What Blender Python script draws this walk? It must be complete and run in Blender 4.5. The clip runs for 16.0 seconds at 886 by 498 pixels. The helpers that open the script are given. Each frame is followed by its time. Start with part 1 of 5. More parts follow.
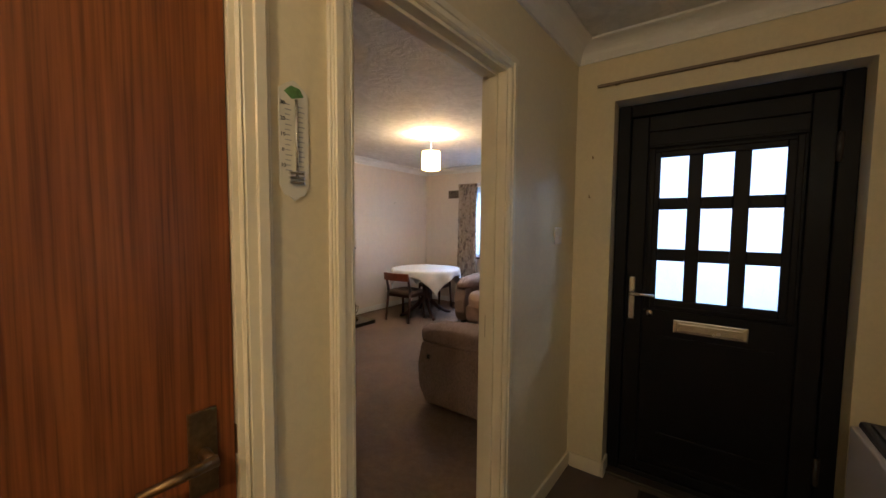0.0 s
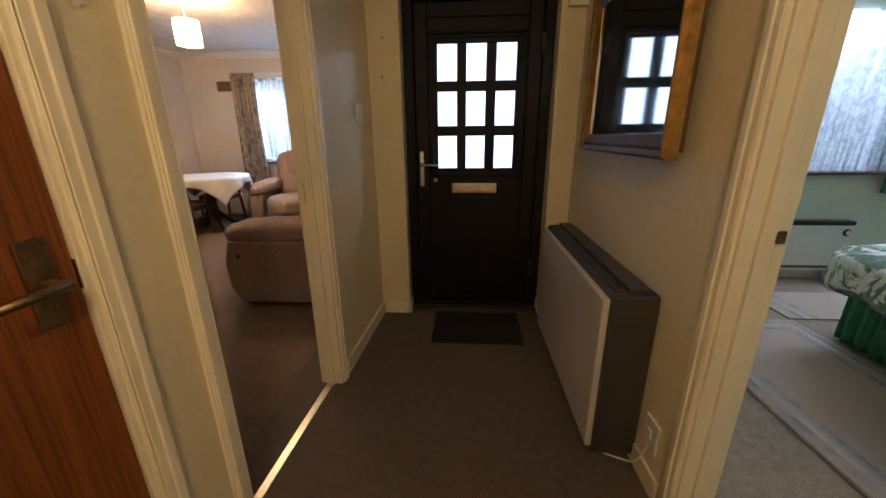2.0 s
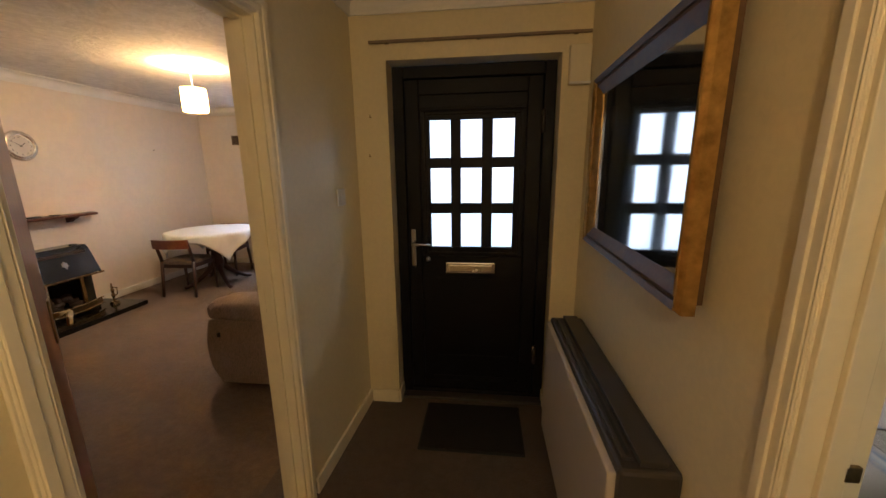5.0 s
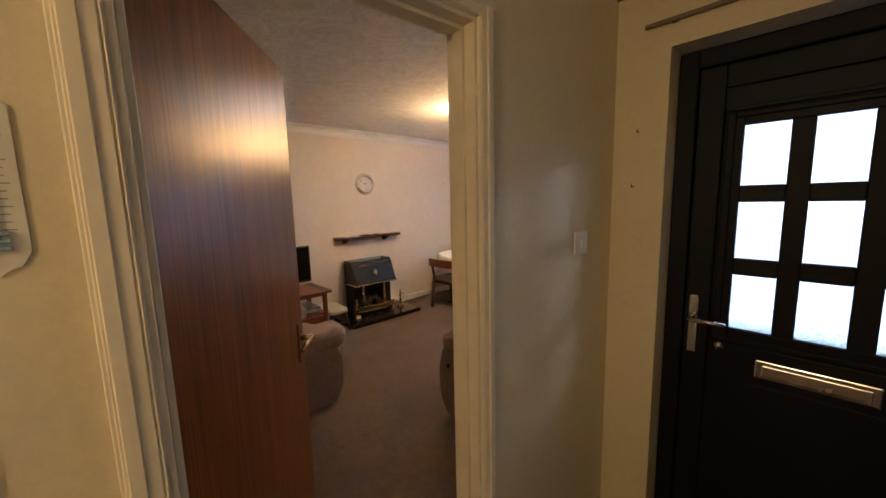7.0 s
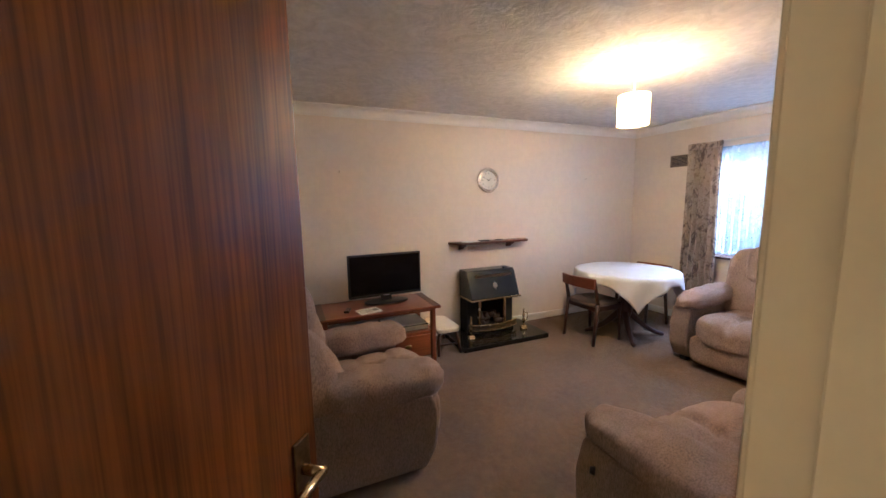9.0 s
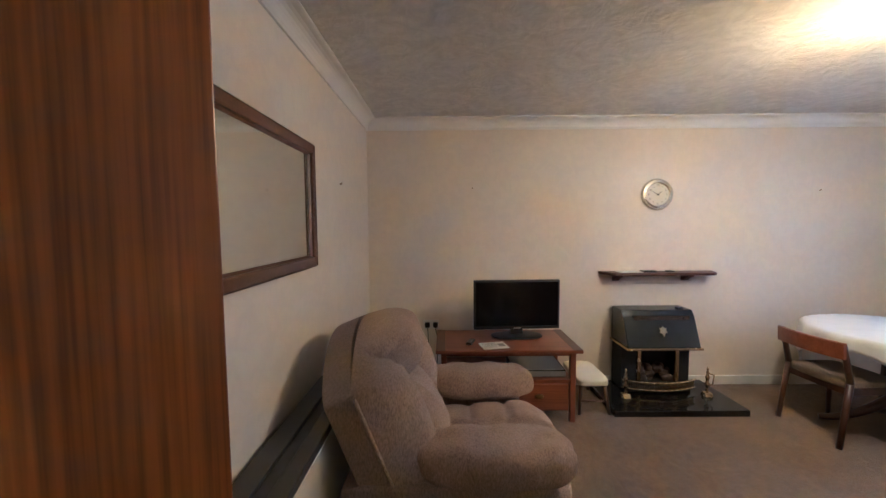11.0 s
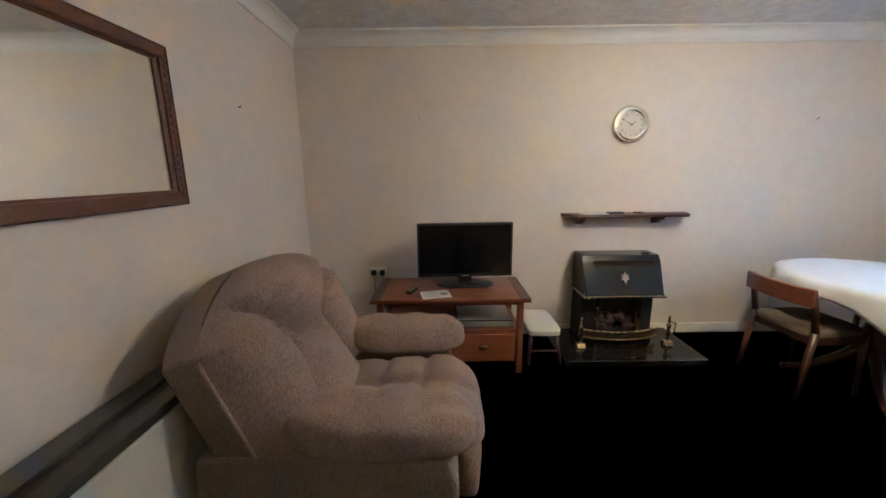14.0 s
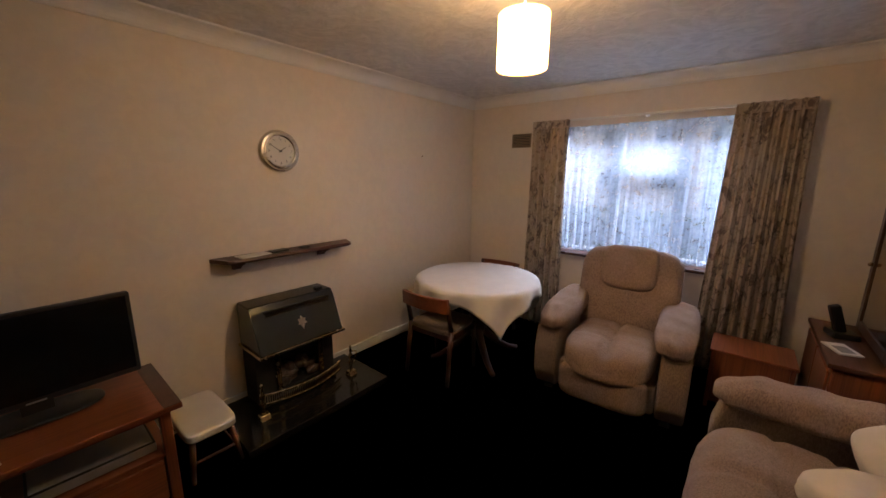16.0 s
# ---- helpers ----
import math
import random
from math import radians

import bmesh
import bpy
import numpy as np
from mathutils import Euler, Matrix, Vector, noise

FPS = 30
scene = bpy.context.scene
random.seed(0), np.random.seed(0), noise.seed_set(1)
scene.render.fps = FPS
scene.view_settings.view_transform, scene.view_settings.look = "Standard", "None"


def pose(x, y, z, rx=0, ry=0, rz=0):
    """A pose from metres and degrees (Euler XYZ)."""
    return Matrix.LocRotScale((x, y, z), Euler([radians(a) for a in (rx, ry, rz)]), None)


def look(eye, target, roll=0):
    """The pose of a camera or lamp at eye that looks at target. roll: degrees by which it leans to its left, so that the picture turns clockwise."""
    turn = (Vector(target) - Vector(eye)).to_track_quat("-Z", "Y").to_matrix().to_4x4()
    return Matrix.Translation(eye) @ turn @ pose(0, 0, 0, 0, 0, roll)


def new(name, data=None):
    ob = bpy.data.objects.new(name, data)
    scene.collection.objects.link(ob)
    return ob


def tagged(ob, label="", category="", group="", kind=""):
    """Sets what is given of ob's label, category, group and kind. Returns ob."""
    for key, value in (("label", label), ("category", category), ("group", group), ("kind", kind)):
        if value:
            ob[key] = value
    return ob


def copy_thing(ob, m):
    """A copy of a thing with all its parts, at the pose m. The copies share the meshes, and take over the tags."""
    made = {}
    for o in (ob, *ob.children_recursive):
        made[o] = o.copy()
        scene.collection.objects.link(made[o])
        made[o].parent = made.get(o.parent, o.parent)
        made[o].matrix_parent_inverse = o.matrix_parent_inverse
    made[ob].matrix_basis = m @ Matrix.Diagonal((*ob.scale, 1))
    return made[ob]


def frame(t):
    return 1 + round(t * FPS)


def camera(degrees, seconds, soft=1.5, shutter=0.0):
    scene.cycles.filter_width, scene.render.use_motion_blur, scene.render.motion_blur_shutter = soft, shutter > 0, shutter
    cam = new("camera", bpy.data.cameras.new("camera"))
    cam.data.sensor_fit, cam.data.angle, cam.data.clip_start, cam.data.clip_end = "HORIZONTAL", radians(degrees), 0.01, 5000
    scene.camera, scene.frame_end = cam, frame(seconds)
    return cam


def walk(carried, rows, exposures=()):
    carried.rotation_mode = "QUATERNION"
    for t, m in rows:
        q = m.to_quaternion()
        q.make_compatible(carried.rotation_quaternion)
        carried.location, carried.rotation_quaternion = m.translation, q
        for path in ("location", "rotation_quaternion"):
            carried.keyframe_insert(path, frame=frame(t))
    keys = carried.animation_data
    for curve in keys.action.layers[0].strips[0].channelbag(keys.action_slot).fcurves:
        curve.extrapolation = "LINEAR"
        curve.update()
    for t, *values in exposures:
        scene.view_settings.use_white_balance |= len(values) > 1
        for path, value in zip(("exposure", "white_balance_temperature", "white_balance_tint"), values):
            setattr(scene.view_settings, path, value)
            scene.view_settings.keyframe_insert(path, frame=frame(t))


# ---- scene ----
cam = camera(101.5, 16.0)
PATH = [
    (0, (-0.12, 0.315, 1.377), (-1.275, 1.944, 1.253), 0.5),
    (0.5, (-0.089, 0.203, 1.307), (-0.83, 2.049, 1.102), -0.5),
    (1, (-0.056, 0.128, 1.246), (-0.508, 2.038, 0.863), -0.4),
    (1.5, (-0.084, 0.053, 1.209), (-0.325, 1.966, 0.676), -0.5),
    (2, (-0.116, 0.065, 1.209), (-0.241, 1.97, 0.613), -0.6),
    (2.5, (-0.128, 0.105, 1.25), (-0.187, 2.009, 0.64), -0.5),
    (3, (-0.056, 0.209, 1.316), (-0.104, 2.119, 0.723), -0.6),
    (3.5, (0.014, 0.304, 1.397), (-0.071, 2.224, 0.845), -0.8),
    (3.7, (0.021, 0.323, 1.42), (-0.103, 2.25, 0.901), -0.8),
    (5.8, (0.021, 0.424, 1.467), (-0.387, 2.343, 1.079), -0.9),
    (6, (0.012, 0.499, 1.467), (-0.501, 2.397, 1.096), -0.8),
    (6.5, (-0.046, 0.684, 1.511), (-0.993, 2.413, 1.176), -1.4),
    (7, (-0.07, 0.843, 1.51), (-1.519, 2.195, 1.24), -1.4),
    (7.5, (-0.263, 0.976, 1.532), (-2.014, 1.911, 1.287), -0.8),
    (8, (-0.436, 1.083, 1.522), (-2.241, 1.907, 1.273), -1.0),
    (10.3, (-1.036, 1.572, 1.48), (-2.99, 1.944, 1.269), -0.6),
    (10.5, (-1.069, 1.562, 1.478), (-3.047, 1.794, 1.294), -0.8),
    (11, (-1.133, 1.576, 1.481), (-3.129, 1.563, 1.351), -0.4),
    (11.5, (-1.246, 1.645, 1.474), (-3.23, 1.417, 1.359), -0.6),
    (12, (-1.332, 1.707, 1.432), (-3.304, 1.384, 1.336), -0.9),
    (12.5, (-1.337, 1.783, 1.364), (-3.306, 1.454, 1.246), -0.4),
    (13, (-1.338, 1.885, 1.319), (-3.294, 1.546, 1.074), -0.8),
    (13.5, (-1.36, 1.961, 1.33), (-3.3, 1.645, 0.965), -0.8),
    (14, (-1.439, 2.006, 1.393), (-3.396, 1.998, 0.981), -0.7),
    (14.5, (-1.541, 2.058, 1.54), (-3.427, 2.531, 1.07), -0.3),
    (15, (-1.66, 2.1, 1.581), (-3.389, 2.986, 1.107), -0.4),
    (15.5, (-1.723, 2.178, 1.577), (-3.223, 3.42, 1.123), 0.3),
    (16, (-1.873, 2.197, 1.593), (-3.121, 3.708, 1.192), 0.6),
]
EXPOSURES = [(0, 0.65, 4900, 14), (0.5, 0.6, 5200, 16), (1.5, 0.75, 4900, 14), (2, 0.9, 5300, 16), (2.5, 1.0, 7500, 26), (3, 1.0, 7600, 27), (3.7, 0.95, 7200, 23), (6, 0.75, 5200, 15), (7.5, 1.05, 5500, 20), (8, 1.3, 4750, 19), (10.5, 0.95, 4700, 13), (11, 1.25, 4450, 10), (11.5, 1.4, 4350, 8), (12.5, 1.35, 4300, 7), (13.5, 1.25, 4300, 6), (14.5, 1.2, 4300, 6), (15, 0.5, 4350, 7), (15.5, 0.0, 4700, 11), (16, -0.1, 5900, 22)]
walk(cam, [(t, look(eye, target, roll)) for t, eye, target, roll in PATH], EXPOSURES)

# ---- world, sun, lamps ----
SKY = 0.15
world = bpy.data.worlds.new("overcast_sky")
scene.world = world
world.use_nodes = True
wn = world.node_tree.nodes
sky = wn.new("ShaderNodeTexSky")
sky.sky_type = "NISHITA"
sky.sun_disc = False
sky.sun_elevation, sky.sun_rotation = radians(32), radians(200)
sky.air_density, sky.dust_density = 1.0, 4.0
world.node_tree.links.new(sky.outputs[0], wn["Background"].inputs[0])
wn["Background"].inputs[1].default_value = SKY

sun = new("sun", bpy.data.lights.new("sun", "SUN"))
sun.data.energy, sun.data.angle, sun.data.color = 0.8, radians(20), (1.0, 0.96, 0.9)
sun.matrix_world = look((0, 0, 20), (0 + 6, 0 + 16, 0))


def area_lamp(name, m, sx, sy, watts, color):
    ob = new(name, bpy.data.lights.new(name, "AREA"))
    ob.data.shape, ob.data.size, ob.data.size_y = "RECTANGLE", sx, sy
    ob.data.energy, ob.data.color = watts, color
    ob.matrix_world = m
    return ob


def bulb(name, place, watts, color, radius=0.04):
    ob = new(name, bpy.data.lights.new(name, "POINT"))
    ob.data.energy, ob.data.color, ob.data.shadow_soft_size = watts, color, radius
    ob.location = place
    return ob


WARM = (1.0, 0.86, 0.66)
COOL = (0.86, 0.93, 1.0)
bulb("lounge_bulb", (-2.655, 3.64, 2.08), 165, WARM, 0.05)
bulb("hall_bulb", (-0.12, -0.55, 2.02), 14, (1.0, 0.69, 0.33), 0.06)
# sky light coming in at the window openings
area_lamp("lounge_window_light", look((-2.60, 6.75, 3.05), (-2.75, 4.2, 0.6)), 1.7, 1.0, 300, COOL)
area_lamp("bedroom_window_light", look((3.12, 5.0, 3.0), (2.9, 2.2, 0.9)), 2.2, 1.4, 500, (0.90, 0.95, 1.0))
area_lamp("bedroom_sky_light", look((3.12, 3.14, 1.97), (2.7, 1.2, 0.6)), 1.5, 0.10, 27, (0.90, 0.95, 1.0))
area_lamp("porch_light_of_sky", look((-0.05, 3.0, 1.45), (-0.1, 1.0, 1.2)), 1.0, 1.2, 4, (0.66, 0.82, 1.0))

# ---- materials ----


def material(name, build):
    m = bpy.data.materials.new(name)
    m.use_nodes = True
    nt = m.node_tree
    b = nt.nodes["Principled BSDF"]
    build(nt, b)
    return m


def coords(nt, scale=(1, 1, 1), kind="Object"):
    tc = nt.nodes.new("ShaderNodeTexCoord")
    mp = nt.nodes.new("ShaderNodeMapping")
    mp.inputs["Scale"].default_value = scale
    nt.links.new(tc.outputs[kind], mp.inputs[0])
    return mp.outputs[0]


def noise_tex(nt, vec, scale, detail=3.0, rough=0.55, distortion=0.0):
    n = nt.nodes.new("ShaderNodeTexNoise")
    n.inputs["Scale"].default_value = scale
    n.inputs["Detail"].default_value = detail
    n.inputs["Roughness"].default_value = rough
    n.inputs["Distortion"].default_value = distortion
    nt.links.new(vec, n.inputs["Vector"])
    return n.outputs[0]


def ramp(nt, fac, stops):
    r = nt.nodes.new("ShaderNodeValToRGB")
    el = r.color_ramp.elements
    while len(el) < len(stops):
        el.new(0.5)
    for e, (p, c) in zip(el, stops):
        e.position, e.color = p, (*c, 1)
    nt.links.new(fac, r.inputs[0])
    return r.outputs[0]


def mix(nt, fac, a, b, mode="MIX"):
    m = nt.nodes.new("ShaderNodeMix")
    m.data_type, m.blend_type = "RGBA", mode
    for sock, v in ((m.inputs[0], fac), (m.inputs[6], a), (m.inputs[7], b)):
        if isinstance(v, (int, float)):
            sock.default_value = v
        elif isinstance(v, tuple):
            sock.default_value = (*v, 1)
        else:
            nt.links.new(v, sock)
    return m.outputs[2]


def bump(nt, b, height, strength, dist=0.002):
    n = nt.nodes.new("ShaderNodeBump")
    n.inputs["Strength"].default_value, n.inputs["Distance"].default_value = strength, dist
    nt.links.new(height, n.inputs["Height"])
    nt.links.new(n.outputs[0], b.inputs["Normal"])


def plain(name, color, rough=0.5, metal=0.0, vary=0.12, scale=6.0, grain=120.0, bumps=0.1, dist=0.001, coat=0.0, spec=0.5):
    """Base colour with slow blotches, fine grain and a little relief."""
    def build(nt, b):
        v = coords(nt)
        slow, fine = noise_tex(nt, v, scale, 4), noise_tex(nt, v, grain, 2)
        lo = tuple(c * (1 - vary) for c in color)
        hi = tuple(min(1, c * (1 + vary)) for c in color)
        col = ramp(nt, slow, [(0.3, lo), (0.7, hi)])
        col = mix(nt, 0.18, col, ramp(nt, fine, [(0.35, lo), (0.65, hi)]))
        nt.links.new(col, b.inputs["Base Color"])
        rr = nt.nodes.new("ShaderNodeMapRange")
        rr.inputs[3].default_value, rr.inputs[4].default_value = max(0.02, rough - 0.08), min(1, rough + 0.08)
        nt.links.new(slow, rr.inputs[0])
        nt.links.new(rr.outputs[0], b.inputs["Roughness"])
        b.inputs["Metallic"].default_value = metal
        b.inputs["Coat Weight"].default_value = coat
        b.inputs["Specular IOR Level"].default_value = spec
        if bumps:
            bump(nt, b, fine, bumps, dist)
    return material(name, build)


def wood(name, dark, mid, light, axis="z", rough=0.35, scale=1.0, coat=0.25, spec=0.5):
    """Long streaks of grain along one axis, with fine pores."""
    def build(nt, b):
        s = {"x": (0.5, 9, 9), "y": (9, 0.5, 9), "z": (9, 9, 0.5)}[axis]
        f = {"x": (3, 160, 160), "y": (160, 3, 160), "z": (160, 160, 3)}[axis]
        streak = noise_tex(nt, coords(nt, tuple(c * scale for c in s)), 2.2, 5, 0.65, 0.6)
        pores = noise_tex(nt, coords(nt, tuple(c * scale for c in f)), 1.0, 2, 0.6)
        col = ramp(nt, streak, [(0.25, dark), (0.5, mid), (0.75, light)])
        col = mix(nt, 0.45, col, ramp(nt, pores, [(0.3, dark), (0.6, light)]), "MIX")
        nt.links.new(col, b.inputs["Base Color"])
        b.inputs["Roughness"].default_value = rough
        b.inputs["Coat Weight"].default_value = coat
        b.inputs["Coat Roughness"].default_value = 0.3
        b.inputs["Specular IOR Level"].default_value = spec
        bump(nt, b, pores, 0.12, 0.0006)
    return material(name, build)


def carpet_mat(name, dark, light):
    def build(nt, b):
        v = coords(nt)
        blot, tuft, fine = noise_tex(nt, v, 1.8, 6, 0.7), noise_tex(nt, v, 22, 5, 0.85), noise_tex(nt, v, 170, 2, 0.8)
        col = ramp(nt, blot, [(0.3, dark), (0.7, light)])
        col = mix(nt, 0.26, col, ramp(nt, tuft, [(0.42, tuple(c * 0.4 for c in dark)), (0.58, tuple(c * 1.4 for c in light))]))
        col = mix(nt, 0.25, col, ramp(nt, fine, [(0.35, tuple(c * 0.4 for c in dark)), (0.65, tuple(c * 1.5 for c in light))]))
        nt.links.new(col, b.inputs["Base Color"])
        b.inputs["Roughness"].default_value = 0.95
        b.inputs["Sheen Weight"].default_value = 0.15
        add = nt.nodes.new("ShaderNodeMath")
        nt.links.new(tuft, add.inputs[0])
        nt.links.new(fine, add.inputs[1])
        bump(nt, b, add.outputs[0], 0.9, 0.012)
    return material(name, build)


def wall_mat(name, color, emboss=30.0, strength=0.25, rough=0.62):
    """Painted or embossed wallpaper: soft blotches and low relief."""
    def build(nt, b):
        v = coords(nt)
        slow, pat, fine = noise_tex(nt, v, 0.9, 4), noise_tex(nt, v, emboss, 3, 0.6, 0.8), noise_tex(nt, v, 180, 2)
        col = ramp(nt, slow, [(0.3, tuple(c * 0.94 for c in color)), (0.7, tuple(min(1, c * 1.03) for c in color))])
        col = mix(nt, 0.5, col, ramp(nt, pat, [(0.42, tuple(c * 0.93 for c in color)), (0.58, color)]))
        nt.links.new(col, b.inputs["Base Color"])
        b.inputs["Roughness"].default_value = rough
        add = nt.nodes.new("ShaderNodeMath")
        nt.links.new(pat, add.inputs[0])
        nt.links.new(fine, add.inputs[1])
        bump(nt, b, add.outputs[0], strength, 0.0015)
    return material(name, build)


def artex_mat(name, color):
    """Swirled textured plaster."""
    def build(nt, b):
        v = coords(nt)
        warp = noise_tex(nt, coords(nt, (1.0, 0.8, 1.0)), 4.5, 4, 0.6, 3.0)
        fine = noise_tex(nt, coords(nt, (0.85, 1.0, 1.0)), 9, 4, 0.55, 3.0)
        add = nt.nodes.new("ShaderNodeMath")
        nt.links.new(warp, add.inputs[0])
        nt.links.new(fine, add.inputs[1])
        nt.links.new(mix(nt, 0.5, ramp(nt, fine, [(0.3, tuple(c * 0.8 for c in color)), (0.7, color)]), ramp(nt, warp, [(0.38, tuple(c * 0.72 for c in color)), (0.62, color)])), b.inputs["Base Color"])
        b.inputs["Roughness"].default_value = 0.8
        bump(nt, b, add.outputs[0], 0.28, 0.02)
    return material(name, build)


def fabric_mat(name, dark, light):
    """Chenille pile: mottled, with a faint nap."""
    def build(nt, b):
        v = coords(nt)
        slow, nap, fine = noise_tex(nt, v, 5, 4), noise_tex(nt, coords(nt, (110, 110, 36)), 1.6, 4, 0.75), noise_tex(nt, v, 320, 2)
        col = ramp(nt, slow, [(0.3, dark), (0.7, light)])
        col = mix(nt, 0.5, col, ramp(nt, nap, [(0.38, tuple(c * 0.5 for c in dark)), (0.62, tuple(c * 1.25 for c in light))]))
        nt.links.new(col, b.inputs["Base Color"])
        b.inputs["Roughness"].default_value = 0.9
        b.inputs["Sheen Weight"].default_value = 0.12
        b.inputs["Sheen Roughness"].default_value = 0.4
        add = nt.nodes.new("ShaderNodeMath")
        nt.links.new(nap, add.inputs[0])
        nt.links.new(fine, add.inputs[1])
        bump(nt, b, add.outputs[0], 0.9, 0.008)
    return material(name, build)


def cloth_mat(name, base, pattern, cover, scale, sheer=0.0, thru=0.35, second=None):
    """Curtain cloth that lets some light through; a sheer cloth is partly see-through."""
    def build(nt, b):
        v = coords(nt)
        pat = noise_tex(nt, coords(nt, (scale, scale, scale * 0.7)), 1.0, 5, 0.7, 1.2)
        col = ramp(nt, pat, [(cover - 0.02, base), (cover + 0.04, pattern)])
        if second:
            col = mix(nt, ramp(nt, noise_tex(nt, coords(nt, (scale * 2.3,) * 3), 1.0, 3, 0.7, 0.5), [(0.55, (0, 0, 0)), (0.6, (1, 1, 1))]), col, second)
        weave = noise_tex(nt, v, 400, 2)
        nt.links.new(col, b.inputs["Base Color"])
        b.inputs["Roughness"].default_value = 0.85
        bump(nt, b, weave, 0.2, 0.001)
        out = nt.nodes["Material Output"]
        tr = nt.nodes.new("ShaderNodeBsdfTranslucent")
        nt.links.new(col, tr.inputs[0])
        ms = nt.nodes.new("ShaderNodeMixShader")
        ms.inputs[0].default_value = thru
        nt.links.new(b.outputs[0], ms.inputs[1])
        nt.links.new(tr.outputs[0], ms.inputs[2])
        last = ms.outputs[0]
        if sheer:
            tp = nt.nodes.new("ShaderNodeBsdfTransparent")
            m2 = nt.nodes.new("ShaderNodeMixShader")
            lace = ramp(nt, noise_tex(nt, coords(nt, (14, 14, 14)), 1.0, 5, 0.75), [(0.42, (sheer * 0.8,) * 3), (0.6, (sheer,) * 3)])
            nt.links.new(lace, m2.inputs[0])
            nt.links.new(last, m2.inputs[1])
            nt.links.new(tp.outputs[0], m2.inputs[2])
            last = m2.outputs[0]
        nt.links.new(last, out.inputs[0])
    return material(name, build)


def glass_mat(name, rough=0.0, ripple=0.0, tint=(1, 1, 1)):
    def build(nt, b):
        b.inputs["Base Color"].default_value = (*tint, 1)
        b.inputs["Transmission Weight"].default_value = 1.0
        b.inputs["Roughness"].default_value = rough
        b.inputs["IOR"].default_value = 1.45
        if ripple:
            bump(nt, b, noise_tex(nt, coords(nt, (60, 60, 25)), 1.0, 3, 0.6, 1.0), ripple, 0.004)
    return material(name, build)


def rug_mat(name):
    """Faded pastel floral rug: sandy field, grey-blue border bands, pink and green blooms."""
    def build(nt, b):
        v = coords(nt)
        sep = nt.nodes.new("ShaderNodeSeparateXYZ")
        nt.links.new(v, sep.inputs[0])

        def edge(sock, half):
            a = nt.nodes.new("ShaderNodeMath")
            a.operation = "ABSOLUTE"
            nt.links.new(sock, a.inputs[0])
            s = nt.nodes.new("ShaderNodeMath")
            s.operation = "SUBTRACT"
            s.inputs[0].default_value = half
            nt.links.new(a.outputs[0], s.inputs[1])
            return s.outputs[0]
        mn = nt.nodes.new("ShaderNodeMath")
        mn.operation = "MINIMUM"
        nt.links.new(edge(sep.outputs[0], 0.40), mn.inputs[0])
        nt.links.new(edge(sep.outputs[1], 0.80), mn.inputs[1])
        sand, blue, pale = (0.46, 0.36, 0.28), (0.22, 0.24, 0.27), (0.56, 0.49, 0.42)
        band = ramp(nt, mn.outputs[0], [(0.0, sand), (0.05, blue), (0.07, pale), (0.13, blue), (0.15, sand)])
        band_fac = ramp(nt, mn.outputs[0], [(0.02, (0, 0, 0)), (0.04, (0.5, 0.5, 0.5)), (0.16, (1, 1, 1)), (0.2, (0.25, 0.25, 0.25))])
        vor = nt.nodes.new("ShaderNodeTexVoronoi")
        vor.inputs["Scale"].default_value = 9
        nt.links.new(v, vor.inputs["Vector"])
        bloom = ramp(nt, vor.outputs["Distance"], [(0.10, (0.52, 0.25, 0.22)), (0.2, (0.62, 0.42, 0.36)), (0.3, (0.35, 0.37, 0.28)), (0.36, sand)])
        petals = ramp(nt, noise_tex(nt, v, 7, 4, 0.7), [(0.44, (0, 0, 0)), (0.56, (0.85, 0.85, 0.85))])
        col = mix(nt, petals, band, mix(nt, band_fac, sand, bloom))
        nt.links.new(col, b.inputs["Base Color"])
        b.inputs["Roughness"].default_value = 0.95
        bump(nt, b, noise_tex(nt, v, 200, 2), 0.6, 0.004)
    return material(name, build)


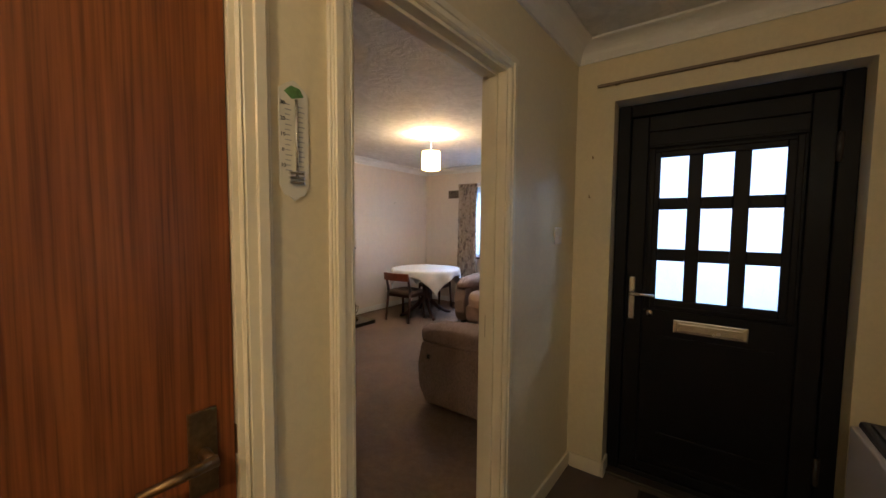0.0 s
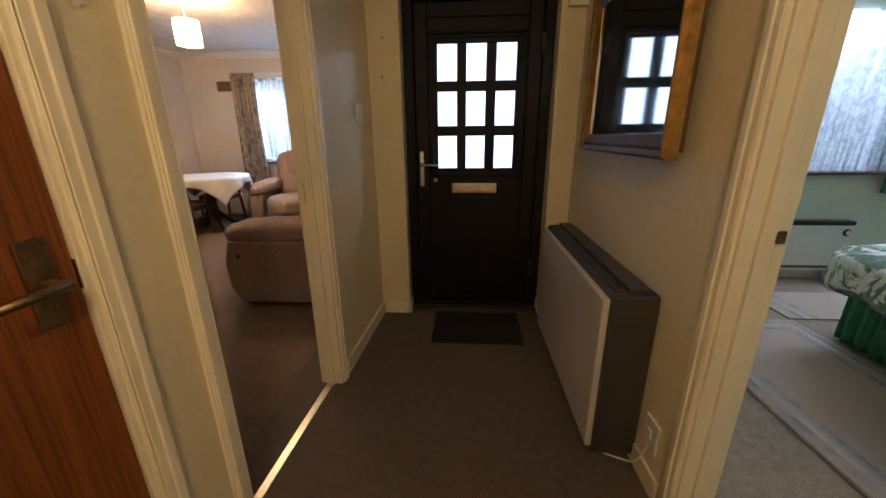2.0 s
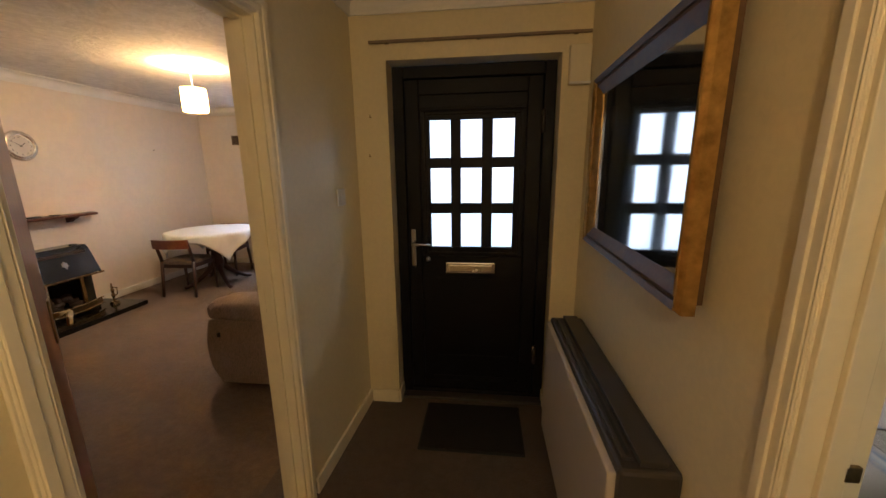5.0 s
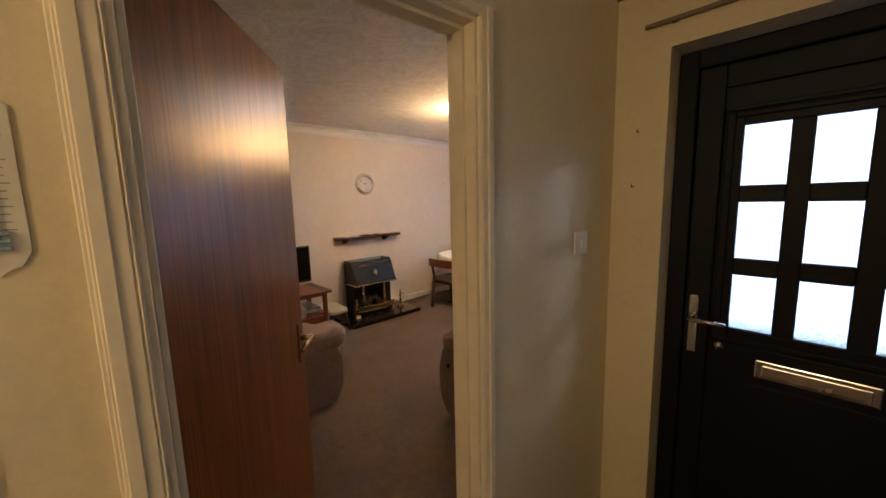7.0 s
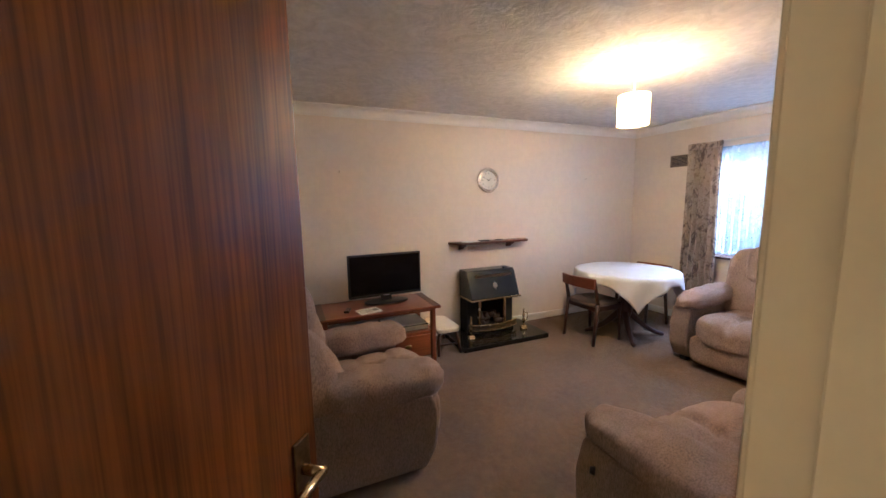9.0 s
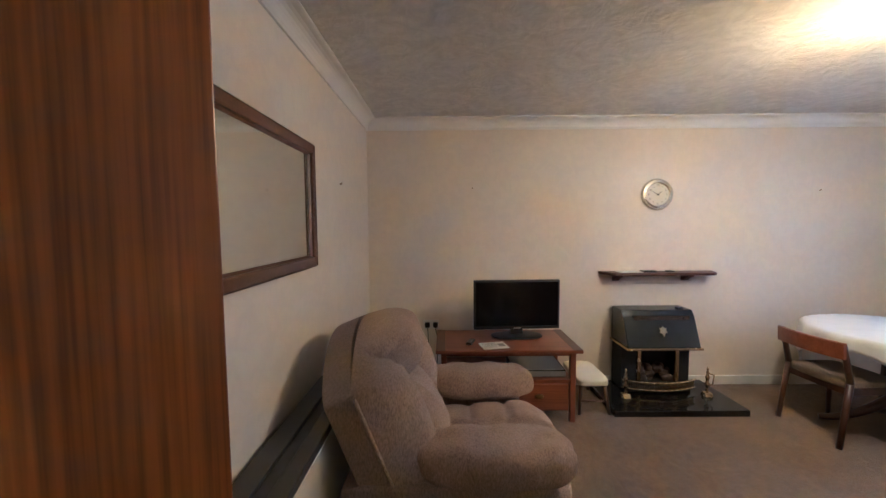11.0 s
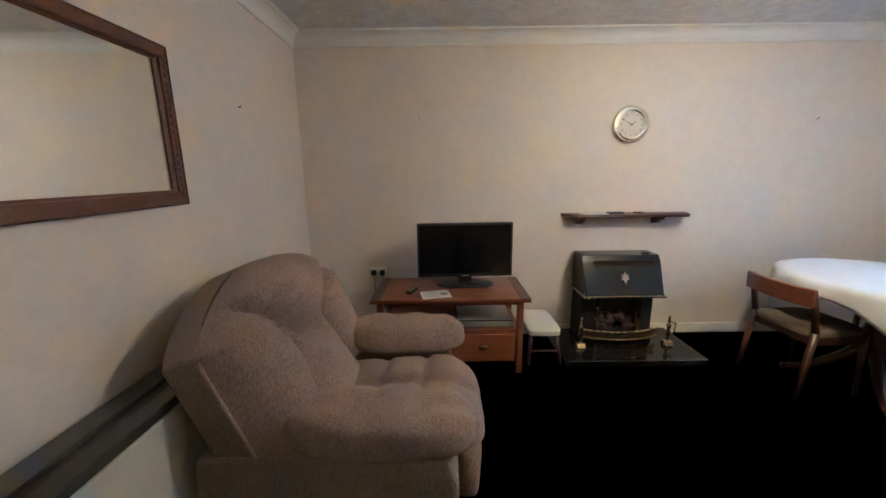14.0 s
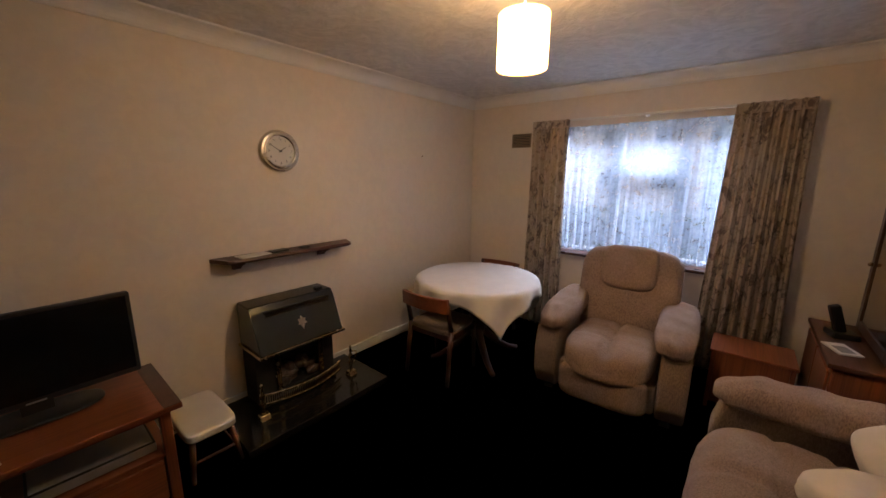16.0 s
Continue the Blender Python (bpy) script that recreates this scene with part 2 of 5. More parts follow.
M = dict(
    hall_wall=wall_mat("hall_painted_paper", (0.76, 0.66, 0.42), 40, 0.15, 0.5),
    lounge_wall=wall_mat("lounge_embossed_paper", (0.79, 0.705, 0.60), 14, 0.6, 0.6),
    bed_wall=wall_mat("pale_green_paint", (0.70, 0.76, 0.62), 40, 0.1),
    artex=artex_mat("swirled_ceiling_plaster", (0.78, 0.76, 0.74)),
    gloss=plain("cream_gloss_paint", (0.80, 0.72, 0.52), 0.32, vary=0.06, grain=60, bumps=0.06),
    white=plain("white_gloss_paint", (0.80, 0.78, 0.74), 0.35, vary=0.05, grain=60, bumps=0.05),
    upvc=plain("white_window_frame", (0.78, 0.80, 0.82), 0.3, vary=0.03),
    carpet=carpet_mat("brown_twist_carpet", (0.080, 0.043, 0.021), (0.215, 0.128, 0.068)),
    hall_carpet=carpet_mat("dark_brown_carpet", (0.070, 0.043, 0.026), (0.130, 0.085, 0.055)),
    bed_carpet=carpet_mat("beige_bedroom_carpet", (0.34, 0.25, 0.165), (0.46, 0.36, 0.25)),
    sapele=wood("sapele_veneer", (0.060, 0.013, 0.002), (0.165, 0.046, 0.007), (0.30, 0.10, 0.016), "z", 0.32, 1.0, 0.0, 0.42),
    cherry=wood("cherry_wood", (0.11, 0.028, 0.010), (0.20, 0.055, 0.020), (0.28, 0.085, 0.034), "y", 0.3),
    cherry_z=wood("cherry_wood_upright", (0.11, 0.028, 0.010), (0.20, 0.055, 0.020), (0.28, 0.085, 0.034), "z", 0.3),
    mahog=wood("dark_mahogany", (0.028, 0.010, 0.006), (0.060, 0.022, 0.013), (0.10, 0.038, 0.022), "z", 0.35),
    mahog_y=wood("dark_mahogany_long", (0.035, 0.013, 0.008), (0.075, 0.028, 0.017), (0.12, 0.047, 0.028), "y", 0.4, 1.0, 0.08, 0.3),
    frame_wood=wood("carved_frame_wood", (0.055, 0.017, 0.008), (0.105, 0.034, 0.015), (0.15, 0.055, 0.026), "x", 0.4),
    black_door=plain("black_woodgrain_door", (0.006, 0.006, 0.007), 0.5, vary=0.25, scale=3, grain=90, bumps=0.2, spec=0.2),
    chrome=plain("chrome", (0.75, 0.74, 0.72), 0.16, 1.0, vary=0.05, bumps=0),
    steel=plain("brushed_clock_steel", (0.68, 0.64, 0.56), 0.25, 1.0, vary=0.05, bumps=0),
    brass=plain("brass", (0.60, 0.48, 0.28), 0.25, 1.0, vary=0.15, scale=20, bumps=0.05),
    old_brass=plain("tarnished_brass", (0.25, 0.16, 0.07), 0.4, 1.0, vary=0.3, scale=30),
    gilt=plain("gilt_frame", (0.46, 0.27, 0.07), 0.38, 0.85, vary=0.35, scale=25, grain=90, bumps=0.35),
    # shaded copy of the gilt, with the shade put into its colour
    shaded_gilt=plain("gilt_frame_shaded", (0.11, 0.06, 0.022), 0.5, 0.1, vary=0.35, scale=25, grain=90, bumps=0.4),
    mirror=plain("mirror_silver", (0.76, 0.77, 0.75), 0.015, 1.0, vary=0.0, bumps=0),
    black=plain("black_plastic", (0.012, 0.012, 0.013), 0.35, vary=0.2),
    screen=plain("black_screen_glass", (0.004, 0.004, 0.005), 0.15, vary=0.05, bumps=0, spec=0.2),
    enamel=plain("black_fire_enamel", (0.016, 0.017, 0.018), 0.22, vary=0.1, bumps=0.02),
    soot=plain("sooty_fire_back", (0.012, 0.010, 0.009), 0.9, vary=0.5, scale=20, bumps=0.6),
    coal=plain("fire_coals", (0.07, 0.045, 0.035), 0.85, vary=0.6, scale=18, grain=60, bumps=0.8, dist=0.006),
    marble=plain("black_marble", (0.012, 0.011, 0.011), 0.12, vary=0.4, scale=9, bumps=0),
    heater_dark=plain("dark_brown_metal", (0.050, 0.042, 0.035), 0.4, vary=0.15),
    heater_face=plain("cream_metal_panel", (0.56, 0.50, 0.42), 0.4, vary=0.05),
    heater_light=plain("pale_heater_panel", (0.62, 0.60, 0.52), 0.4, vary=0.05),
    panel_white=plain("white_heater_metal", (0.74, 0.74, 0.68), 0.35, vary=0.04),
    fabric=fabric_mat("beige_chenille", (0.26, 0.172, 0.130), (0.45, 0.312, 0.242)),
    fabric_side=fabric_mat("beige_flat_weave", (0.27, 0.188, 0.142), (0.37, 0.262, 0.20)),
    seat_cloth=fabric_mat("woven_brown_seat", (0.20, 0.14, 0.10), (0.33, 0.25, 0.18)),
    cushion=plain("ivory_cushion_cloth", (0.68, 0.60, 0.49), 0.9, vary=0.08, scale=9, grain=260, bumps=0.4),
    linen=plain("white_tablecloth", (0.80, 0.80, 0.80), 0.85, vary=0.05, scale=8, grain=300, bumps=0.3),
    vinyl=plain("cream_stool_vinyl", (0.72, 0.68, 0.58), 0.5, vary=0.06),
    lounge_curtain=cloth_mat("leaf_print_curtain", (0.52, 0.43, 0.34), (0.21, 0.165, 0.14), 0.54, 8, 0, 0.25, (0.38, 0.30, 0.23)),
    green_curtain=cloth_mat("green_curtain", (0.16, 0.33, 0.26), (0.20, 0.38, 0.30), 0.5, 6, 0, 0.3),
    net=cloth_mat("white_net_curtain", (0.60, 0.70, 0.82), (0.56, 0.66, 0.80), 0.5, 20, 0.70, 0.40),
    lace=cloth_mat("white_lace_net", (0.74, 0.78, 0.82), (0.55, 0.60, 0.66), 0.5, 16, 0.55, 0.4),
    glass=glass_mat("window_glass"),
    obscure=glass_mat("obscure_glass", 0.28, 0.9),
    floral=cloth_mat("floral_bedspread", (0.11, 0.17, 0.10), (0.76, 0.75, 0.64), 0.52, 4.5, 0, 0.05, (0.22, 0.26, 0.16)),
    valance=cloth_mat("green_valance", (0.035, 0.15, 0.06), (0.05, 0.19, 0.08), 0.5, 8, 0, 0.08),
    rug=rug_mat("faded_floral_rug"),
    mat_fibre=plain("black_mat_fibre", (0.014, 0.012, 0.011), 0.95, vary=0.3, grain=200, bumps=0.9, dist=0.006),
    rubber=plain("black_rubber", (0.015, 0.015, 0.015), 0.7),
    face=plain("clock_face_silver", (0.66, 0.63, 0.56), 0.4, vary=0.05),
    ink=plain("dark_ink", (0.03, 0.03, 0.03), 0.6),
    grey_ink=plain("grey_print", (0.30, 0.30, 0.30), 0.7),
    paper=plain("white_paper", (0.78, 0.77, 0.74), 0.7, vary=0.04),
    enamel_white=plain("white_enamel", (0.72, 0.68, 0.55), 0.25, vary=0.06),
    leaf_green=plain("painted_green_leaf", (0.10, 0.20, 0.05), 0.4, vary=0.4, scale=60),
    plastic_white=plain("white_plastic", (0.76, 0.74, 0.68), 0.3, vary=0.03),
    silver_box=plain("silver_player_case", (0.42, 0.42, 0.42), 0.35, 0.6, vary=0.05),
    sill=plain("dark_sill_tile", (0.05, 0.018, 0.012), 0.3, vary=0.2),
    vent=plain("brown_vent", (0.22, 0.16, 0.10), 0.5, vary=0.1),
    grass=plain("lawn", (0.07, 0.12, 0.035), 0.95, vary=0.4, scale=2, grain=30, bumps=0.6, dist=0.03),
    brick=plain("pale_render", (0.50, 0.46, 0.42), 0.85, vary=0.15, scale=2),
    roof=plain("grey_roof", (0.16, 0.14, 0.14), 0.8, vary=0.2),
    asphalt=plain("asphalt", (0.055, 0.055, 0.058), 0.9, vary=0.2, grain=80, bumps=0.5),
    strip=plain("worn_metal_strip", (0.60, 0.50, 0.36), 0.3, 1.0, vary=0.2, scale=40),
)


def shade_mat():
    """Pleated paper shade with the lamp glowing inside."""
    def build(nt, b):
        b.inputs["Base Color"].default_value = (0.85, 0.72, 0.48, 1)
        b.inputs["Roughness"].default_value = 0.8
        b.inputs["Emission Color"].default_value = (1.0, 0.60, 0.20, 1)
        b.inputs["Emission Strength"].default_value = 0.35
        tr = nt.nodes.new("ShaderNodeBsdfTranslucent")
        tr.inputs[0].default_value = (0.62, 0.40, 0.12, 1)
        ms = nt.nodes.new("ShaderNodeMixShader")
        ms.inputs[0].default_value = 0.6
        nt.links.new(b.outputs[0], ms.inputs[1])
        nt.links.new(tr.outputs[0], ms.inputs[2])
        tp = nt.nodes.new("ShaderNodeBsdfTransparent")
        tp.inputs[0].default_value = (1.0, 0.88, 0.66, 1)
        m2 = nt.nodes.new("ShaderNodeMixShader")
        m2.inputs[0].default_value = 0.30
        nt.links.new(ms.outputs[0], m2.inputs[1])
        nt.links.new(tp.outputs[0], m2.inputs[2])
        nt.links.new(m2.outputs[0], nt.nodes["Material Output"].inputs[0])
    return material("lit_paper_shade", build)


M["shade"] = shade_mat()

# ---- mesh helpers ----


def finish(name, bm, mat, smooth=False):
    me = bpy.data.meshes.new(name)
    bmesh.ops.recalc_face_normals(bm, faces=bm.faces)
    bm.to_mesh(me)
    bm.free()
    me.materials.append(M[mat])
    if smooth:
        for p in me.polygons:
            p.use_smooth = True
    return me


def part(name, bm, mat, parent, label="", smooth=False, m=None):
    ob = new(name, finish(name, bm, mat, smooth))
    ob.parent = parent
    if m:
        ob.matrix_basis = m
    if label:
        ob["label"] = label
    return ob


def thing(name, m, label, category, group=""):
    ob = new(name)
    ob.empty_display_size = 0.1
    ob.matrix_basis = m
    return tagged(ob, label, category, group)


def struct(name, bm, mat, label, category, m=None, smooth=False):
    ob = new(name, finish(name, bm, mat, smooth))
    if m:
        ob.matrix_basis = m
    return tagged(ob, label, category, kind="structure")


def box(x0, y0, z0, x1, y1, z1, bev=0.0, seg=2, bm=None, m=None):
    bm = bm or bmesh.new()
    c = Matrix.LocRotScale(((x0 + x1) / 2, (y0 + y1) / 2, (z0 + z1) / 2), None, (abs(x1 - x0), abs(y1 - y0), abs(z1 - z0)))
    r = bmesh.ops.create_cube(bm, size=1, matrix=(m @ c) if m else c)
    if bev:
        edges = list({e for v in r["verts"] for e in v.link_edges})
        bmesh.ops.bevel(bm, geom=edges, offset=bev, segments=seg, affect="EDGES", profile=0.5)
    return bm


def boxes(items, bev=0.0):
    bm = bmesh.new()
    for it in items:
        box(*it, bev=bev, bm=bm)
    return bm


def lathe(profile, seg=20, bm=None, m=None):
    """Turn (radius, height) pairs about z."""
    bm = bm or bmesh.new()
    m = m or Matrix()
    rings = []
    for r, z in profile:
        rings.append([bm.verts.new(m @ Vector((max(r, 1e-4) * math.cos(2 * math.pi * k / seg), max(r, 1e-4) * math.sin(2 * math.pi * k / seg), z))) for k in range(seg)])
    for a, b in zip(rings, rings[1:]):
        for k in range(seg):
            bm.faces.new((a[k], a[(k + 1) % seg], b[(k + 1) % seg], b[k]))
    bm.faces.new(rings[0][::-1])
    bm.faces.new(rings[-1])
    return bm


def rod(a, b, r0, r1=None, seg=10, bm=None):
    a, b = Vector(a), Vector(b)
    q = (b - a).to_track_quat("Z", "Y").to_matrix().to_4x4()
    return lathe([(r0, 0), (r0 if r1 is None else r1, (b - a).length)], seg, bm, Matrix.Translation(a) @ q)


def sweep(points, radii, seg=12):
    """One tube lofted through points, with a radius at each."""
    bm = bmesh.new()
    pts = [Vector(p) for p in points]
    rings = []
    for k, p in enumerate(pts):
        d = (pts[min(k + 1, len(pts) - 1)] - pts[max(k - 1, 0)]).to_track_quat("Z", "Y").to_matrix()
        rings.append([bm.verts.new(p + d @ Vector((radii[k] * math.cos(2 * math.pi * n / seg), radii[k] * math.sin(2 * math.pi * n / seg), 0))) for n in range(seg)])
    for a, b in zip(rings, rings[1:]):
        for n in range(seg):
            bm.faces.new((a[n], a[(n + 1) % seg], b[(n + 1) % seg], b[n]))
    bm.faces.new(rings[0][::-1])
    bm.faces.new(rings[-1])
    return bm


def prism(outline, y0, y1, bev=0.0, bm=None, axis="y"):
    """Extrude an outline: (x, z) along y, or (y, z) along x."""
    bm = bm or bmesh.new()
    put = (lambda a, z, t: Vector((a, t, z))) if axis == "y" else (lambda a, z, t: Vector((t, a, z)))
    f = [bm.verts.new(put(a, z, y0)) for a, z in outline]
    g = [bm.verts.new(put(a, z, y1)) for a, z in outline]
    n = len(f)
    fs = [bm.faces.new(f), bm.faces.new(g[::-1])]
    for k in range(n):
        fs.append(bm.faces.new((f[k], g[k], g[(k + 1) % n], f[(k + 1) % n])))
    if bev:
        bmesh.ops.bevel(bm, geom=list({e for fc in fs for e in fc.edges}), offset=bev, segments=2, affect="EDGES", profile=0.5)
    return bm


def pillow(sx, sy, sz, k=4.0, seg=14, m=None, wrinkle=0.006, seed=0, dent=None, bm=None):
    """A stuffed cushion of half sizes sx, sy, sz: a rounded block with soft creases."""
    bm = bm or bmesh.new()
    m = m or Matrix()
    tmp = bmesh.new()
    bmesh.ops.create_cube(tmp, size=2)
    bmesh.ops.subdivide_edges(tmp, edges=tmp.edges, cuts=seg, use_grid_fill=True)
    made = {}
    for v in tmp.verts:
        p = v.co
        f = (abs(p.x) ** k + abs(p.y) ** k + abs(p.z) ** k) ** (-1.0 / k)
        q = Vector((p.x * f * sx, p.y * f * sy, p.z * f * sz))
        n = Vector((q.x / sx / sx, q.y / sy / sy, q.z / sz / sz)).normalized()
        w = noise.noise(Vector((q.x * 7 + seed, q.y * 7, q.z * 7))) + 0.6 * noise.noise(Vector((q.x * 22, q.y * 22 + seed, q.z * 22)))
        q = q + n * w * wrinkle
        if dent:
            q = dent(q)
        made[v] = bm.verts.new(m @ q)
    for fc in tmp.faces:
        bm.faces.new([made[v] for v in fc.verts])
    tmp.free()
    return bm


def drape(width, height, pleats, depth, gather=0.0, rows=24, thick=0.004, seed=0, flare=0.0):
    """Hanging cloth in the xz plane, top at z = 0, with uneven pleats that open towards the hem."""
    bm = bmesh.new()
    rnd = random.Random(seed)
    cols = pleats * 8
    phase = [rnd.uniform(-0.5, 0.5) for _ in range(pleats + 2)]
    size = [rnd.uniform(0.6, 1.25) for _ in range(pleats + 2)]
    grids = []
    for side in (0, 1):
        g = []
        for r in range(rows + 1):
            t = r / rows
            line = []
            for c in range(cols + 1):
                u = c / cols
                k = int(u * pleats)
                a = u * pleats * 2 * math.pi + phase[k] * 0.5 * t
                amp = depth * (size[k] * (1 - (u * pleats - k)) + size[k + 1] * (u * pleats - k)) * (0.55 + 0.45 * t)
                x = (u - 0.5) * width * (1 - gather * math.sin(math.pi * min(1, t * 1.1)) + flare * t) + 0.012 * math.sin(3 * a) * t
                y = amp * math.sin(a) + 0.012 * noise.noise(Vector((u * 5, t * 3, seed)))
                line.append(bm.verts.new((x, y + (thick if side else 0), -height * t + 0.006 * math.sin(a + 1) * t)))
            g.append(line)
        grids.append(g)
        for r in range(rows):
            for c in range(cols):
                q = (g[r][c], g[r][c + 1], g[r + 1][c + 1], g[r + 1][c])
                bm.faces.new(q if side else q[::-1])
    a, b = grids
    for r in range(rows):
        bm.faces.new((a[r][0], a[r + 1][0], b[r + 1][0], b[r][0]))
        bm.faces.new((a[r][cols], b[r][cols], b[r + 1][cols], a[r + 1][cols]))
    for c in range(cols):
        bm.faces.new((a[0][c], b[0][c], b[0][c + 1], a[0][c + 1]))
        bm.faces.new((a[rows][c], a[rows][c + 1], b[rows][c + 1], b[rows][c]))
    return bm


def text_mesh(words, size, m, bm):
    cu = bpy.data.curves.new("numeral", "FONT")
    cu.body, cu.size, cu.align_x, cu.align_y, cu.extrude = words, size, "CENTER", "CENTER", 0.0006
    ob = bpy.data.objects.new("numeral", cu)
    me = bpy.data.meshes.new_from_object(ob)
    me.transform(m)
    bm.from_mesh(me)
    bpy.data.objects.remove(ob)
    bpy.data.meshes.remove(me)
    return bm

# ---- the large structure ----
# Left hall wall runs slightly askew: its own frame has y along the wall (0 at the front wall) and x into the hall.
LW = pose(-0.70, 2.4, 0, 0, 0, -3.1)
FRONT, RIGHT, BACK = 2.4, 0.54, -1.4
LX, LY0, LY1, LXE = -4.41, 0.88, 5.80, -0.84
HC, LC, BC = 2.35, 2.42, 2.35

struct("ground", box(-150, -150, -0.30, 150, 150, -0.16), "grass", "mown green lawn around the houses", "ground")
struct("road", box(-60, 13, -0.158, 60, 18, -0.14), "asphalt", "grey asphalt road past the front lawn", "road")
struct("floor_hall", box(-1.0, BACK - 0.1, -0.15, 0.60, 2.62, 0.0), "hall_carpet", "dark brown carpet of the hall", "floor")
struct("floor_lounge", box(-4.52, 0.76, -0.15, -1.0, 5.95, 0.0), "carpet", "brown twist carpet with worn paler patches", "floor")
struct("floor_lounge_edge", box(-1.0, 2.622, -0.15, -0.73, 5.95, 0.0), "carpet", "brown twist carpet along the lounge wall", "floor")
struct("floor_bedroom", box(0.60, -1.5, -0.15, 4.4, 3.3, 0.0), "bed_carpet", "beige bedroom carpet", "floor")

# left hall wall, with two door openings
struct("wall_west", boxes([
    (-0.10, -0.78, 0, 0, 0.0, 2.5), (-0.10, -1.54, 1.99, 0, -0.78, 2.5), (-0.10, -1.755, 0, 0, -1.54, 2.5),
    (-0.10, -2.525, 1.99, 0, -1.755, 2.5), (-0.10, -3.95, 0, 0, -2.525, 2.5)]),
    "hall_wall", "cream painted hall wall with two doorways", "wall", LW)
struct("wall_front", boxes([
    (-0.80, FRONT, 0, -0.51, 2.62, 2.5), (0.40, FRONT, 0, 0.66, 2.62, 2.5), (-0.51, FRONT, 2.035, 0.40, 2.62, 2.5)]),
    "hall_wall", "cream painted wall round the front door", "wall")
struct("wall_east", boxes([
    (RIGHT, 0.96, 0, 0.64, FRONT, 2.5), (RIGHT, 0.17, 1.99, 0.64, 0.96, 2.5), (RIGHT, BACK, 0, 0.64, 0.17, 2.5)]),
    "hall_wall", "cream painted hall wall with the bedroom doorway", "wall")
struct("wall_south", box(-1.0, BACK - 0.1, 0, 0.64, BACK, 2.5), "hall_wall", "cream painted end wall of the hall", "wall")
struct("wall_lounge_south", box(-4.52, 0.76, 0, -0.885, LY0, 2.55), "lounge_wall", "cream embossed wallpaper wall with a mirror", "wall")
struct("wall_lounge_west", box(-4.52, LY0, 0, LX, LY1, 2.55), "lounge_wall", "cream embossed wallpaper chimney wall", "wall")
struct("wall_lounge_east", box(LXE, 2.36, 0, -0.73, 5.95, 2.55), "lounge_wall", "cream embossed wallpaper wall behind the sofa", "wall")
WX0, WX1, WZ0, WZ1 = -3.36, -1.80, 0.84, 2.05
struct("wall_lounge_north", boxes([
    (-4.52, LY1, 0, WX0, 5.95, 2.55), (WX1, LY1, 0, LXE, 5.95, 2.55), (WX0, LY1, 0, WX1, 5.95, WZ0), (WX0, LY1, WZ1, WX1, 5.95, 2.55)]),
    "lounge_wall", "cream embossed wallpaper wall round the window", "wall")
BY = 3.2
BX0, BX1, BZ0, BZ1 = 2.30, 3.95, 0.90, 2.02
struct("wall_bedroom_north", boxes([
    (0.64, BY, 0, BX0, BY + 0.12, 2.5), (BX1, BY, 0, 4.4, BY + 0.12, 2.5), (BX0, BY, 0, BX1, BY + 0.12, BZ0), (BX0, BY, BZ1, BX1, BY + 0.12, 2.5)]),
    "bed_wall", "pale green bedroom wall round the window", "wall")
struct("wall_bedroom_west", boxes([(0.642, 0.96, 0, 0.66, BY, 2.5), (0.642, -1.4, 0, 0.66, 0.17, 2.5)]), "bed_wall", "pale green bedroom wall by the door", "wall")
struct("wall_bedroom_east", box(4.3, -1.4, 0, 4.4, BY, 2.5), "bed_wall", "pale green bedroom side wall", "wall")
struct("wall_bedroom_south", box(0.64, -1.5, 0, 4.4, -1.4, 2.5), "bed_wall", "pale green bedroom end wall", "wall")

struct("ceiling_hall", box(-1.0, BACK - 0.1, HC, 0.64, 2.62, HC + 0.06), "artex", "white textured plaster hall ceiling", "ceiling")
struct("ceiling_lounge", box(-4.52, 0.76, LC, LXE, 5.95, LC + 0.06), "artex", "off-white swirled plaster lounge ceiling", "ceiling")
struct("ceiling_bedroom", box(0.62, -1.5, BC, 4.4, BY + 0.12, BC + 0.06), "artex", "white bedroom ceiling", "ceiling")
struct("roof_slab", box(-4.6, -1.6, 2.56, 4.5, 6.0, 2.66), "roof", "flat roof deck closing the home", "roof")


def cornice(name, a, b, inward, z, size=0.095, m=None):
    """Concave plaster coving along a wall line from a to b."""
    bm = bmesh.new()
    a, b, w = Vector((*a, 0)), Vector((*b, 0)), Vector((*inward, 0))
    prof = [(0.0, 0.0), (0.0, -size), (0.012, -size), (0.016, -size + 0.012)]
    for k in range(7):
        t = math.pi / 2 * k / 6
        prof.append((0.018 + (size - 0.030) * (1 - math.cos(t)), -size + 0.014 + (size - 0.028) * math.sin(t)))
    prof += [(size - 0.004, -0.012), (size, -0.010), (size, 0.0)]
    va = [bm.verts.new(a + w * p + Vector((0, 0, z + q - 0.001))) for p, q in prof]
    vb = [bm.verts.new(b + w * p + Vector((0, 0, z + q - 0.001))) for p, q in prof]
    n = len(prof)
    bm.faces.new(va)
    bm.faces.new(vb[::-1])
    for k in range(n):
        bm.faces.new((va[k], vb[k], vb[(k + 1) % n], va[(k + 1) % n]))
    return struct(name, bm, "white", "white moulded plaster coving", "coving", m)


